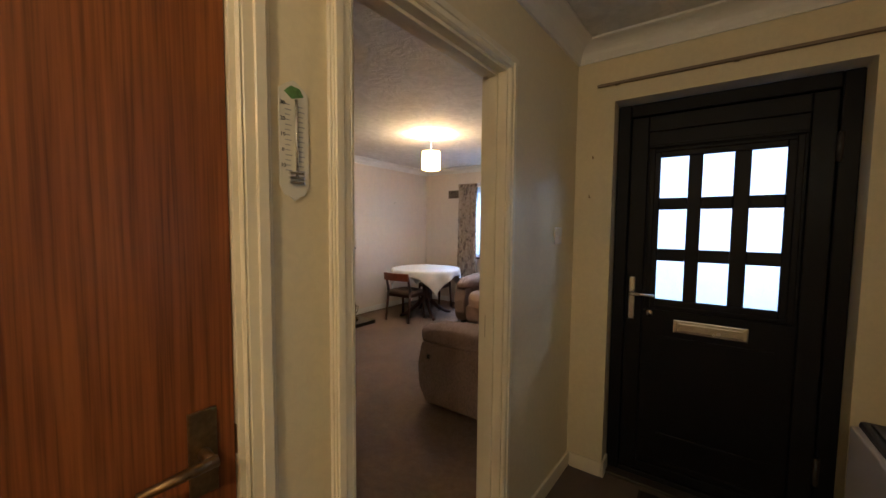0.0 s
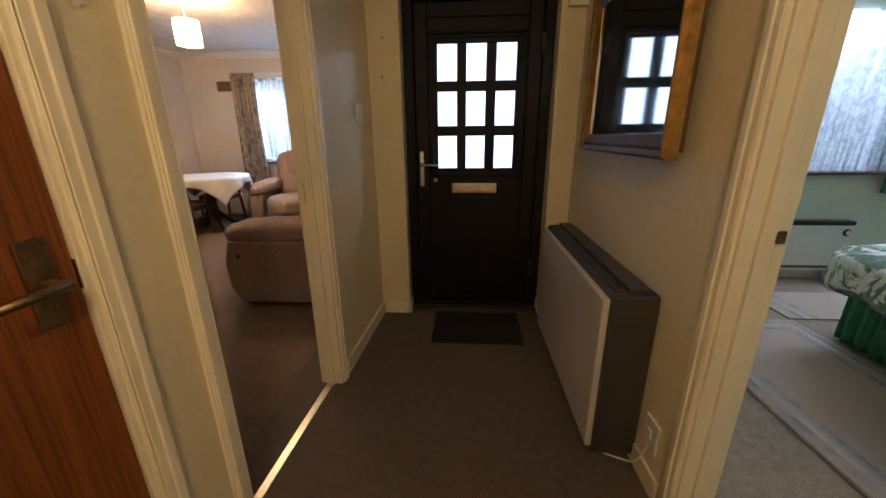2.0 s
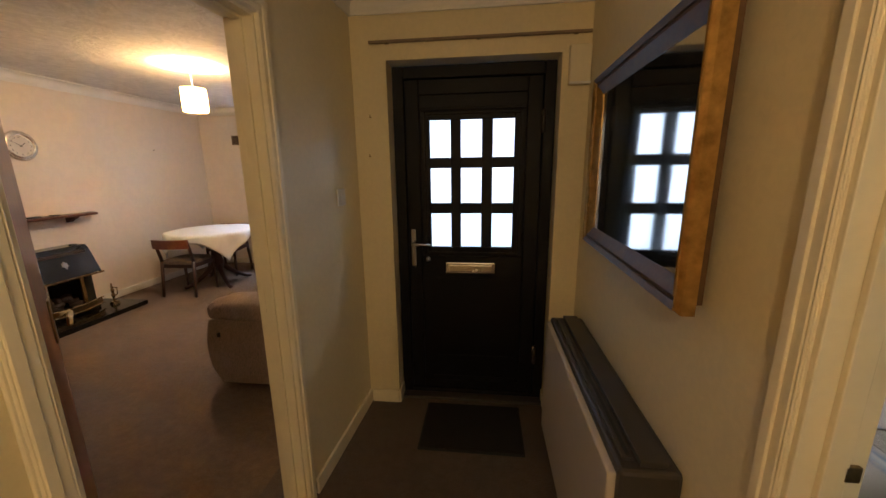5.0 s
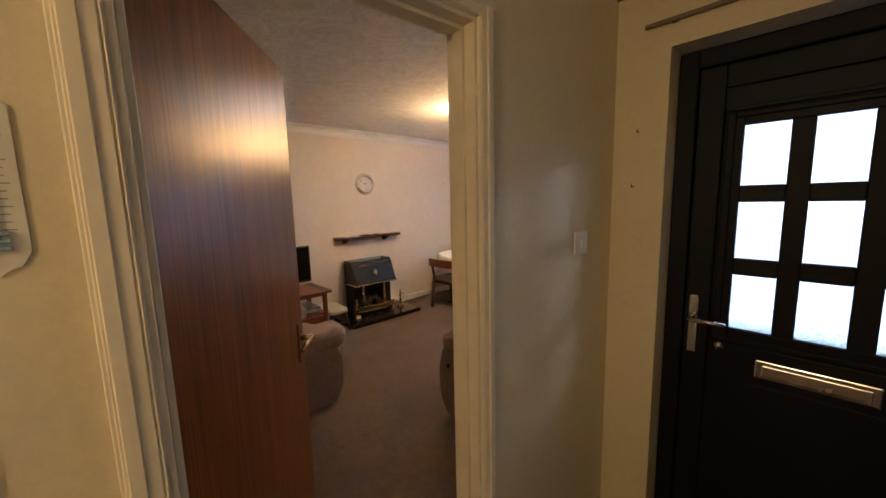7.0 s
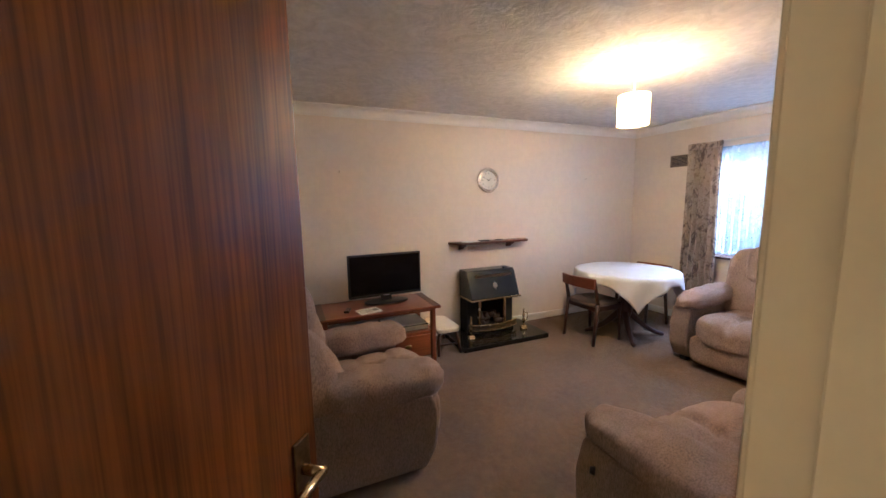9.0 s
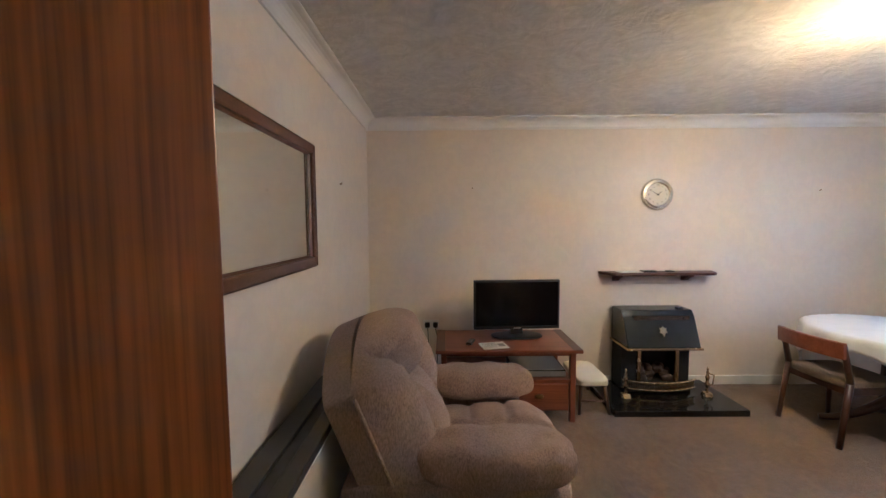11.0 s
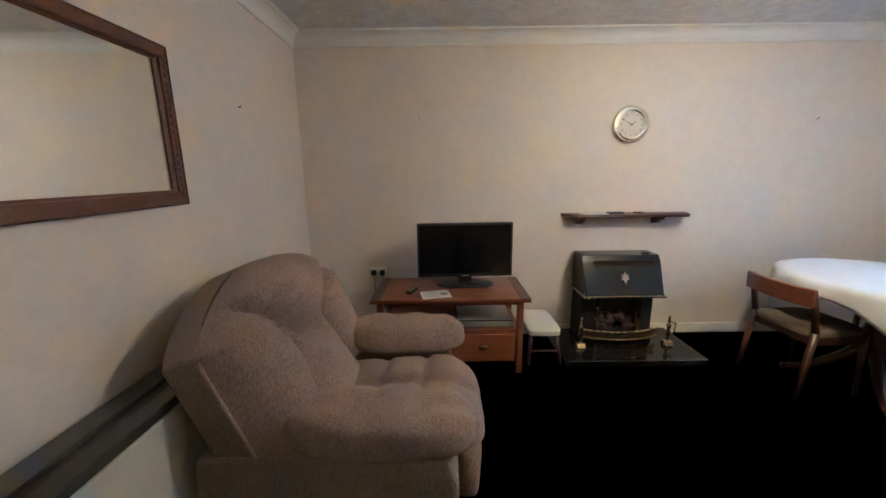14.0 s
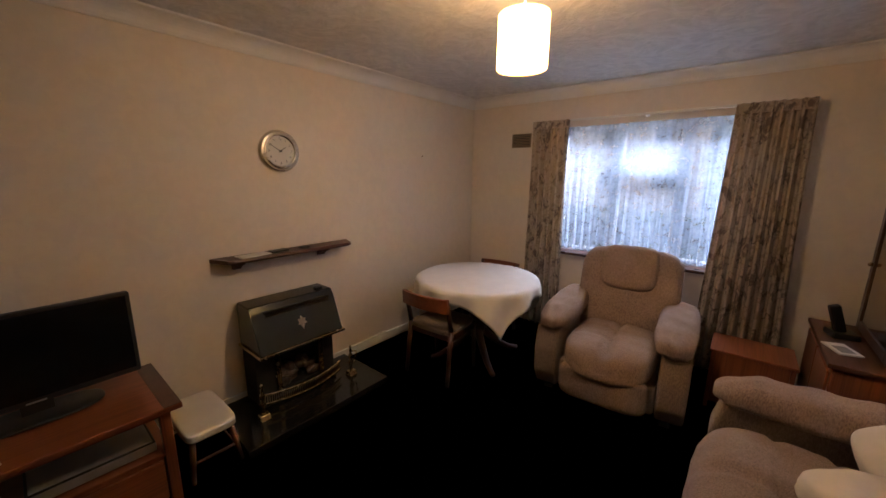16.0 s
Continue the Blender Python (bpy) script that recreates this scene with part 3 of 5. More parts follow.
cornice("trim_lounge_coving_west", (LX, LY0), (LX, LY1), (1, 0), LC)
cornice("trim_lounge_coving_south", (LX, LY0), (-0.9, LY0), (0, 1), LC)
cornice("trim_lounge_coving_north", (LX, LY1), (LXE, LY1), (0, -1), LC)
cornice("trim_lounge_coving_east", (LXE, 2.5), (LXE, LY1), (-1, 0), LC)
cornice("trim_hall_coving_west", (0, 0), (0, -3.8), (1, 0), HC, m=LW)
cornice("trim_hall_coving_front", (-0.70, FRONT), (RIGHT, FRONT), (0, -1), HC)
cornice("trim_hall_coving_east", (RIGHT, BACK), (RIGHT, FRONT), (-1, 0), HC)


def skirting(name, x0, y0, x1, y1, m=None, mat="gloss", h=0.085):
    return struct(name, box(x0, y0, 0, x1, y1, h, bev=0.005), mat, "painted skirting board", "skirting board", m)


skirting("baseboard_hall_west", 0.0, -0.715, 0.014, -0.002, LW)
skirting("baseboard_hall_front", -0.685, FRONT - 0.014, -0.512, FRONT)
skirting("baseboard_reveal", -0.512, FRONT - 0.012, -0.498, 2.50)
skirting("baseboard_reveal_right", 0.388, FRONT - 0.012, 0.402, 2.50)
skirting("baseboard_hall_east", RIGHT - 0.014, 1.03, RIGHT, 2.398)
skirting("baseboard_lounge_west", LX, LY0 + 0.02, LX + 0.014, LY1 - 0.02, mat="white")
skirting("baseboard_lounge_south", LX + 0.02, LY0, -0.95, LY0 + 0.014, mat="white")
skirting("baseboard_lounge_north", LX + 0.02, LY1 - 0.014, LXE - 0.02, LY1, mat="white")
skirting("baseboard_bedroom_north", 0.68, BY - 0.014, 4.28, BY, mat="white")


def doorway(name, y0, y1, x_wall, side, m=None, depth=0.10, label="cream gloss door frame with moulded architrave"):
    """Lining, stops and stepped architrave round an opening; side +1 when the hall lies on +x."""
    e = thing(name, m or Matrix(), label, "door frame")
    e["kind"] = "structure"
    a, b = sorted((x_wall, x_wall - side * depth))
    a, b = a - 0.004, b + 0.004
    h, t = 1.99, 0.025
    part("lining", boxes([(a, y0, 0, b, y0 + t, h), (a, y1 - t, 0, b, y1, h), (a, y0 + t, h - t, b, y1 - t, h)], 0.002), "gloss", e)
    mid = (a + b) / 2
    part("door_stop", boxes([(mid - 0.018, y0 + t, 0, mid + 0.018, y0 + t + 0.012, h - t), (mid - 0.018, y1 - t - 0.012, 0, mid + 0.018, y1 - t, h - t),
                             (mid - 0.018, y0 + t + 0.012, h - t - 0.012, mid + 0.018, y1 - t - 0.012, h - t)], 0.002), "gloss", e)
    for s, wall_x in ((side, x_wall), (-side, x_wall - side * depth)):
        for nm, lo, hi in (("architrave", y0 - 0.045, y0 + 0.014), ("architrave", y1 - 0.014, y1 + 0.045)):
            bm = bmesh.new()
            for i, (c0, c1, d) in enumerate(((0, 1, 0.010), (0.12, 0.9, 0.015), (0.45, 0.82, 0.020), (0.02, 0.1, 0.014))):
                if lo < y0:
                    c0, c1 = 1 - c1, 1 - c0
                w = hi - lo
                box(wall_x, lo + c0 * w, 0, wall_x + s * d, lo + c1 * w, h + 0.03 - i * 0.002, 0.002, 1, bm)
            part(nm, bm, "gloss", e)
        bm = bmesh.new()
        for i, (c0, c1, d) in enumerate(((0, 1, 0.0105), (0.12, 0.9, 0.0155), (0.45, 0.82, 0.0205), (0.02, 0.1, 0.0145))):
            box(wall_x, y0 - 0.044, h - 0.014 + c0 * 0.059, wall_x + s * d, y1 + 0.044, h - 0.014 + c1 * 0.059, 0.002, 1, bm)
        part("architrave_head", bm, "gloss", e)
    return e


lounge_frame = doorway("door_frame_lounge", -1.54, -0.78, 0.0, 1, LW)
part("strike_plate", box(-0.075, -0.808, 0.93, -0.035, -0.803, 1.02, 0.001), "old_brass", lounge_frame, "tarnished brass strike plate")
bed_frame = doorway("door_frame_bedroom", 0.17, 0.96, RIGHT, -1)
part("strike_plate", box(0.575, 0.929, 0.92, 0.612, 0.9365, 1.03, 0.002), "old_brass", bed_frame, "dark tarnished strike plate")
part("latch_keep", box(0.602, 0.923, 0.960, 0.628, 0.931, 0.990, 0.002), "old_brass", bed_frame)
closet_frame = doorway("door_frame_cupboard", -2.525, -1.755, 0.0, 1, LW)


def lever(parent, at, m_side=1, length=0.12, mat="old_brass", along=-1):
    """Lever handle on a back plate; the plate lies on a plane of constant x."""
    x, y, z = at
    part("handle_plate", box(x, y - 0.022, z - 0.075, x + m_side * 0.006, y + 0.022, z + 0.075, 0.002), mat, parent)
    bm = rod((x, y, z), (x + m_side * 0.048, y, z), 0.010, 0.009)
    rod((x + m_side * 0.045, y - along * 0.008, z), (x + m_side * 0.045, y + along * length, z - 0.004), 0.010, 0.007, 10, bm)
    part("handle", bm, mat, parent, "worn brass lever handle", True)


# cupboard door, shut
d = thing("door_1", LW, "reddish-brown sapele flush door, shut, with brass lever", "door")
d["kind"] = "structure"
part("door_leaf", box(-0.046, -2.498, 0.006, -0.006, -1.782, 1.963, 0.002), "sapele", d)
lever(d, (-0.006, -1.835, 0.985), length=0.098)
part("latch", box(-0.030, -1.7815, 0.955, -0.002, -1.776, 1.01, 0.001), "old_brass", d)

# lounge door, standing open into the lounge
ang = math.degrees(math.atan2(1.356 - 0.885, -1.474 + 0.865))
d = thing("door_2", pose(-0.865, 0.885, 0, 0, 0, ang), "reddish-brown sapele flush door standing open into the lounge", "door")
d["kind"] = "structure"
part("door_leaf", box(0, -0.020, 0.006, 0.770, 0.020, 1.985, 0.002), "sapele", d)
for sgn in (-1, 1):
    y0 = sgn * 0.020
    part("handle_plate", box(0.698, y0, 0.91, 0.742, y0 + sgn * 0.006, 1.06, 0.002), "old_brass", d)
    bm = rod((0.720, y0, 1.0), (0.720, y0 + sgn * 0.048, 1.0), 0.010)
    rod((0.728, y0 + sgn * 0.045, 1.0), (0.600, y0 + sgn * 0.045, 0.996), 0.010, 0.007, 10, bm)
    part("handle", bm, "brass", d, "brass lever handle", True)
part("latch", box(0.7705, -0.010, 0.955, 0.774, 0.010, 1.02, 0.0005), "old_brass", d)
struct("trim_threshold_strip", box(-0.075, -1.515, 0.0, -0.040, -0.805, 0.006, 0.002), "strip", "worn metal carpet strip in the doorway", "threshold strip", LW)

# front door
fd = thing("door_3", pose(0, 0, 0), "black woodgrain front door with nine small glazed panes", "front door")
fd["kind"] = "structure"
Y0 = 2.505
part("door_frame", boxes([(-0.508, Y0, 0.0, -0.445, Y0 + 0.075, 2.03), (0.335, Y0, 0.0, 0.398, Y0 + 0.075, 2.03), (-0.445, Y0, 1.965, 0.335, Y0 + 0.075, 2.03), (-0.445, Y0, 0.0, 0.335, Y0 + 0.075, 0.045)], 0.006), "black_door", fd)
cols = [(-0.302, -0.180), (-0.122, 0.0), (0.062, 0.184)]
rows = [(1.535, 1.745), (1.270, 1.475), (1.003, 1.208)]
y1 = Y0 + 0.052
items = [(-0.440, Y0 + 0.008, 0.05, -0.36, y1, 1.96), (0.25, Y0 + 0.008, 0.05, 0.33, y1, 1.96), (-0.36, Y0 + 0.008, 1.88, 0.25, y1, 1.96), (-0.36, Y0 + 0.008, 0.05, 0.25, y1, 0.10)]
# unseen strips added behind the leaf to stop light leaking round its edges
part("leak_strip", boxes([(-0.47, Y0 + 0.058, 0.02, -0.42, Y0 + 0.07, 2.0), (0.31, Y0 + 0.058, 0.02, 0.36, Y0 + 0.07, 2.0), (-0.42, Y0 + 0.058, 1.94, 0.31, Y0 + 0.07, 2.0), (-0.42, Y0 + 0.058, 0.02, 0.31, Y0 + 0.07, 0.07)]), "rubber", fd)
part("door_stile", boxes(items, 0.004), "black_door", fd)
part("door_panel", boxes([(-0.36, Y0 + 0.018, 0.10, 0.25, y1, 0.945), (-0.36, Y0 + 0.014, 1.80, 0.25, y1 - 0.002, 1.88)], 0.004), "black_door", fd)
part("moulding", boxes([(-0.30, Y0 + 0.008, 0.115, 0.22, Y0 + 0.018, 0.135), (-0.27, Y0 + 0.010, 0.27, 0.18, Y0 + 0.018, 0.285), (-0.27, Y0 + 0.010, 0.80, 0.18, Y0 + 0.018, 0.812),
                        (-0.355, Y0 + 0.006, 1.795, 0.245, Y0 + 0.014, 1.81)], 0.003), "black_door", fd)
bars = [(-0.36, 0.945, -0.302, 1.80), (0.184, 0.945, 0.25, 1.80), (-0.302, 0.945, 0.184, 1.003), (-0.302, 1.745, 0.184, 1.80),
        (-0.180, 1.003, -0.122, 1.745), (0.0, 1.003, 0.062, 1.745)]
for (c0, c1) in cols:
    bars += [(c0, 1.208, c1, 1.270), (c0, 1.475, c1, 1.535)]
part("glazing_bars", boxes([(a, Y0 + 0.022, b, c, y1 - 0.004, e) for a, b, c, e in bars], 0.004), "black_door", fd)
part("glazing_bead", boxes([(-0.35, Y0 + 0.012, 0.955, -0.325, Y0 + 0.024, 1.79), (0.212, Y0 + 0.012, 0.955, 0.237, Y0 + 0.024, 1.79),
                            (-0.325, Y0 + 0.012, 0.955, 0.212, Y0 + 0.024, 0.972), (-0.325, Y0 + 0.012, 1.772, 0.212, Y0 + 0.024, 1.79)], 0.004), "black_door", fd)
for c0, c1 in cols:
    for r0, r1 in rows:
        p = part("pane", box(c0 - 0.004, Y0 + 0.034, r0 - 0.004, c1 + 0.004, Y0 + 0.040, r1 + 0.004), "obscure", fd, "obscure rippled glass pane")
        p.visible_shadow = False
part("handle_plate", box(-0.425, Y0 + 0.001, 0.88, -0.395, Y0 + 0.009, 1.115, 0.006), "chrome", fd, "chrome handle plate")
bm = rod((-0.41, Y0, 1.03), (-0.41, Y0 - 0.05, 1.03), 0.010)
rod((-0.415, Y0 - 0.048, 1.03), (-0.300, Y0 - 0.048, 1.026), 0.010, 0.008, 10, bm)
part("handle", bm, "chrome", fd, "chrome lever handle", True)
part("lock_cylinder", rod((-0.325, Y0 + 0.02, 0.925), (-0.325, Y0 + 0.010, 0.925), 0.018), "chrome", fd, "", True)
lb = part("letterbox", boxes([(-0.215, Y0 + 0.008, 0.838, 0.088, Y0 + 0.020, 0.908)], 0.006), "chrome", fd, "polished metal letterbox")
part("flap", box(-0.195, Y0 + 0.002, 0.850, 0.068, Y0 + 0.010, 0.893, 0.004), "steel", lb)
part("hinge", rod((0.335, Y0 - 0.008, 1.66), (0.335, Y0 - 0.008, 1.78), 0.012), "heater_dark", fd, "", True)
part("hinge", rod((0.335, Y0 - 0.008, 0.26), (0.335, Y0 - 0.008, 0.38), 0.012), "heater_dark", fd, "", True)
part("threshold", box(-0.51, 2.44, 0.0, 0.40, 2.508, 0.018, 0.004), "heater_dark", fd)


def window(name, x0, x1, z0, z1, y, splits, transom, label):
    """White frame in an opening; splits: upright bars as fractions; transom: (from, to, height) of a small top light."""
    e = thing(name, Matrix(), label, "window")
    e["kind"] = "structure"
    f = 0.055
    part("window_frame", boxes([(x0, y, z0, x0 + f, y + 0.06, z1), (x1 - f, y, z0, x1, y + 0.06, z1), (x0 + f, y, z0, x1 - f, y + 0.06, z0 + f), (x0 + f, y, z1 - f, x1 - f, y + 0.06, z1)], 0.005), "upvc", e)
    xs = [x0 + f] + [x0 + (x1 - x0) * s for s in splits] + [x1 - f]
    for s in xs[1:-1]:
        part("mullion", box(s - 0.05, y - 0.002, z0 + f, s + 0.05, y + 0.058, z1 - f, 0.005), "upvc", e)
    for k, (a, b) in enumerate(zip(xs, xs[1:])):
        a, b = a + (0.05 if k else 0), b - (0.05 if k < len(xs) - 2 else 0)
        if transom and k == transom[0]:
            part("transom", box(a, y - 0.001, transom[1] - 0.05, b, y + 0.057, transom[1] + 0.05, 0.005), "upvc", e)
        p = part("pane", box(a - 0.005, y + 0.026, z0 + f - 0.005, b + 0.005, y + 0.030, z1 - f + 0.005), "glass", e)
        p.visible_shadow = False
    part("window_sill", box(x0 + 0.002, y - 0.17, z0 - 0.012, x1 - 0.002, y, z0 + 0.012, 0.004), "sill", e, "dark red tiled sill")
    return e


window("window_1", WX0, WX1, WZ0, WZ1, 5.87, (0.34, 0.68), (1, 1.66), "white framed three-light window with a small top light")
window("window_2", BX0, BX1, BZ0, BZ1, 3.25, (0.5,), None, "white framed bedroom window with dark sill")

# ---- hall things ----
wm = thing("wall_mirror", pose(RIGHT - 0.036, 1.63, 1.485, 0, 0, -1.6), "hall mirror with a silvered glass and gilt frame", "mirror")
hy, hz = 0.45, 0.35


def frame_bars(hy, hz, w, steps):
    """Four mitred bars in the yz plane; each step (from, to, depth) is a moulding from the outer edge inwards."""
    sides = []
    for k in range(4):
        bm = bmesh.new()
        for c0, c1, d0, d1 in steps:
            def ring(c):
                return [(-hy + c * w, -hz + c * w), (hy - c * w, -hz + c * w), (hy - c * w, hz - c * w), (-hy + c * w, hz - c * w)]
            o, i = ring(c0), ring(c1)
            a, b = o[k], o[(k + 1) % 4]
            e, f = i[k], i[(k + 1) % 4]
            q = [bm.verts.new((-d, y, z)) for (y, z), d in ((a, d0), (b, d0), (f, d1), (e, d1))]
            g = [bm.verts.new((0, y, z)) for (y, z) in (a, b, f, e)]
            bm.faces.new(q)
            bm.faces.new(g[::-1])
            for n in range(4):
                bm.faces.new((q[n], g[n], g[(n + 1) % 4], q[(n + 1) % 4]))
        sides.append(bm)
    return sides


# side bars in lit gilt; top and bottom bars have shade painted in
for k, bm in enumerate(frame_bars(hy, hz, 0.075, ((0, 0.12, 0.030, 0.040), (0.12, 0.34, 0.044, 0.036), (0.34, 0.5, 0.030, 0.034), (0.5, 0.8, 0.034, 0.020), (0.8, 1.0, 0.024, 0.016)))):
    part("frame_bar", bm, "gilt" if k in (3, 1) else "shaded_gilt", wm, "gilt frame moulding")
part("backboard", box(0.0005, -hy + 0.02, -hz + 0.02, 0.023, hy - 0.02, hz - 0.02), "shaded_gilt", wm)
part("mirror_glass", box(-0.014, -hy + 0.07, -hz + 0.07, -0.002, hy - 0.07, hz - 0.07), "mirror", wm, "silvered mirror glass")

sh = thing("storage_heater", pose(0, 0, 0), "cream-fronted storage heater with dark brown metal casing", "storage heater")
part("casing", box(0.375, 1.20, 0.03, 0.536, 2.22, 0.695, 0.012), "heater_dark", sh)
part("front_panel", box(0.352, 1.215, 0.05, 0.378, 2.205, 0.675, 0.006), "heater_face", sh, "cream front panel")
part("top_grille", boxes([(0.395, 1.24, 0.694, 0.425, 2.18, 0.704), (0.435, 1.22, 0.694, 0.505, 2.20, 0.712)], 0.003), "heater_dark", sh)
part("grille_slot", box(0.408, 1.25, 0.7045, 0.418, 2.17, 0.7065), "black", sh)
part("foot", box(0.38, 1.24, 0.0, 0.50, 1.30, 0.034), "heater_dark", sh)
part("foot", box(0.38, 2.12, 0.0, 0.50, 2.18, 0.034), "heater_dark", sh)

so = thing("wall_socket", pose(RIGHT, 1.12, 0.21), "white plastic fused outlet above the skirting", "socket")
part("face_plate", box(-0.010, -0.043, -0.06, 0.0, 0.043, 0.06, 0.004), "plastic_white", so)
part("switch_rocker", box(-0.015, -0.012, -0.012, -0.010, 0.012, 0.02, 0.002), "plastic_white", so)
cu = bpy.data.curves.new("cable", "CURVE")
cu.dimensions, cu.bevel_depth = "3D", 0.004
sp = cu.splines.new("NURBS")
pts = [(0.42, 1.25, 0.05), (0.41, 1.24, 0.008), (0.45, 1.22, 0.006), (0.50, 1.20, 0.008), (0.52, 1.16, 0.03), (0.528, 1.13, 0.12), (0.530, 1.12, 0.16)]
sp.points.add(len(pts) - 1)
for p, c in zip(sp.points, pts):
    p.co = (*c, 1)
sp.use_endpoint_u = True
tmp = bpy.data.objects.new("cable", cu)
cable = new("power_cable", bpy.data.meshes.new_from_object(tmp))
bpy.data.objects.remove(tmp)
cable.data.materials.append(M["plastic_white"])
tagged(cable, "white power cable lying along the skirting", "cable")

dm = thing("door_mat", pose(-0.04, 2.20, 0.0), "black bristle doormat on the hall carpet", "doormat")
part("backing", box(-0.285, -0.20, 0.0, 0.285, 0.20, 0.008, 0.003), "rubber", dm)
part("mat_surface", box(-0.275, -0.19, 0.008, 0.275, 0.19, 0.016, 0.004), "mat_fibre", dm)

sw = thing("light_switch", LW @ pose(0.0, -0.245, 1.335), "white plastic light switch on the hall wall", "light switch")
part("face_plate", box(0.0, -0.043, -0.043, 0.009, 0.043, 0.043, 0.004), "plastic_white", sw)
part("switch_rocker", box(0.009, -0.010, -0.016, 0.013, 0.010, 0.016, 0.002), "plastic_white", sw)

jb = thing("chime_box", pose(0.50, FRONT, 1.97), "small cream box on the wall beside the front door", "door chime")
part("case", box(-0.068, -0.035, -0.09, 0.036, 0.0, 0.09, 0.004), "gloss", jb)
part("lid", box(-0.070, -0.040, -0.095, 0.037, -0.0352, -0.082, 0.002), "white", jb)

cr = thing("curtain_rail", pose(0, FRONT, 2.12), "thin bare curtain rail over the front door", "curtain rail")
part("rail", box(-0.595, -0.022, -0.006, 0.535, -0.008, 0.008, 0.002), "vent", cr)
for x in (-0.5, -0.02, 0.46):
    part("bracket", box(x - 0.01, -0.010, -0.008, x + 0.01, 0.0, 0.012, 0.001), "vent", cr)


def nail(name, place, towards, label="small bare metal picture hook on the wall"):
    e = thing(name, Matrix.Translation(place), label, "picture hook", "picture hooks")
    t = Vector(towards)
    bm = rod((0, 0, 0), t * 0.012, 0.004, 0.004, 8)
    rod(t * 0.012, t * 0.014 + Vector((0, 0, 0.012)), 0.003, 0.002, 8, bm)
    part("hook", bm, "old_brass", e)


nail("picture_hook", (LX, 1.82, 1.81), (1, 0, 0))
nail("picture_hook", (LX, 4.92, 1.77), (1, 0, 0))
nail("picture_hook", (-3.55, LY0, 1.76), (0, 1, 0))
nail("picture_hook", (-0.62, FRONT, 1.543), (0, -1, 0))
nail("picture_hook", (-0.608, FRONT, 1.752), (0, -1, 0))

th = thing("wall_thermometer", LW @ pose(0.0, -1.662, 1.542) @ Matrix.Diagonal((1, 1.15, 1.15, 1)), "white enamel wall thermometer with a green leaf", "thermometer")
out = [(-0.027, -0.075), (-0.018, -0.092), (-0.010, -0.092), (0, -0.102), (0.010, -0.092), (0.018, -0.092), (0.027, -0.075), (0.027, 0.085), (0.012, 0.098), (0, 0.104), (-0.012, 0.098), (-0.027, 0.085)]
part("plate", prism(out, 0.0, 0.004, 0.0008, axis="x"), "enamel_white", th)
part("glass_tube", rod((0.0065, 0.003, -0.06), (0.0065, 0.003, 0.072), 0.0028, 0.0028, 8), "steel", th, "", True)
part("bulb_guard", boxes([(0.004, -0.012, -0.072 + i * 0.008, 0.012, 0.014, -0.067 + i * 0.008) for i in range(3)], 0.001), "chrome", th)
part("leaf", prism([(-0.018, 0.082), (-0.004, 0.072), (0.018, 0.080), (0.010, 0.092), (-0.006, 0.094)], 0.0042, 0.0052, axis="x"), "leaf_green", th, "painted green leaves")
part("scale_marks", boxes([(0.004, s * 0.012 - 0.005, -0.05 + i * 0.0085, 0.0046, s * 0.012 + (0.004 if i % 3 else 0.007), -0.0485 + i * 0.0085) for i in range(14) for s in (-1, 1)]), "grey_ink", th)
for i, w in enumerate(("30", "20", "10", "0", "10")):
    bm = text_mesh(w, 0.009, Matrix.Translation((0.0046, -0.021, 0.062 - i * 0.026)) @ Matrix.Rotation(radians(90), 4, "Z") @ Matrix.Rotation(radians(90), 4, "X"), bmesh.new())
    part("scale_number", bm, "ink", th)

hl = thing("hall_ceiling_lamp", pose(-0.12, -0.55, HC), "plain hall pendant flex with a bare lamp holder", "pendant lamp")
part("ceiling_rose", lathe([(0.045, -0.02), (0.04, -0.002)]), "plastic_white", hl)
part("cord", rod((0, 0, -0.22), (0, 0, -0.02), 0.004), "plastic_white", hl)

# ---- lounge things ----
mr = thing("lounge_mirror", pose(-2.565, LY0 + 0.004, 1.585, 0, 0, -90), "wide wall mirror in a carved dark wood frame", "mirror")
for bm in frame_bars(0.438, 0.31, 0.062, ((0, 0.1, 0.026, 0.032), (0.1, 0.72, 0.028, 0.026), (0.72, 0.84, 0.034, 0.032), (0.84, 1.0, 0.022, 0.014))):
    part("frame_bar", bm, "frame_wood", mr, "dark wood frame moulding")
knot = finish("carved_knot", pillow(0.004, 0.011, 0.011, 2.5, 2, None, 0), "frame_wood", True)
for i in range(18):
    for s in (-1, 1):
        o = new("carved_knot", knot)
        o.parent = mr
        o.matrix_basis = pose(-0.029, s * (0.438 - 0.026), -0.26 + i * 0.0305, 35, 0, 0)
part("mirror_glass", box(-0.012, -0.380, -0.252, -0.003, 0.380, 0.252), "mirror", mr, "silvered mirror glass")
for s in (-1, 1):
    part("bevel", box(-0.0135, s * 0.358, -0.248, -0.0122, s * 0.378, 0.248), "mirror", mr)

lh = thing("lounge_storage_heater", Matrix(), "pale-fronted storage heater with dark top against the wall", "storage heater")
part("casing", box(-3.05, 0.90, 0.03, -2.02, 1.07, 0.66, 0.010), "heater_dark", lh)
part("front_panel", box(-3.03, 1.068, 0.05, -2.04, 1.092, 0.625, 0.006), "heater_light", lh, "pale cream front panel")
part("top_rim", box(-3.06, 1.035, 0.638, -2.01, 1.10, 0.675, 0.006), "heater_dark", lh)
part("top_grille", box(-3.04, 0.90, 0.658, -2.03, 0.985, 0.676, 0.004), "heater_dark", lh)
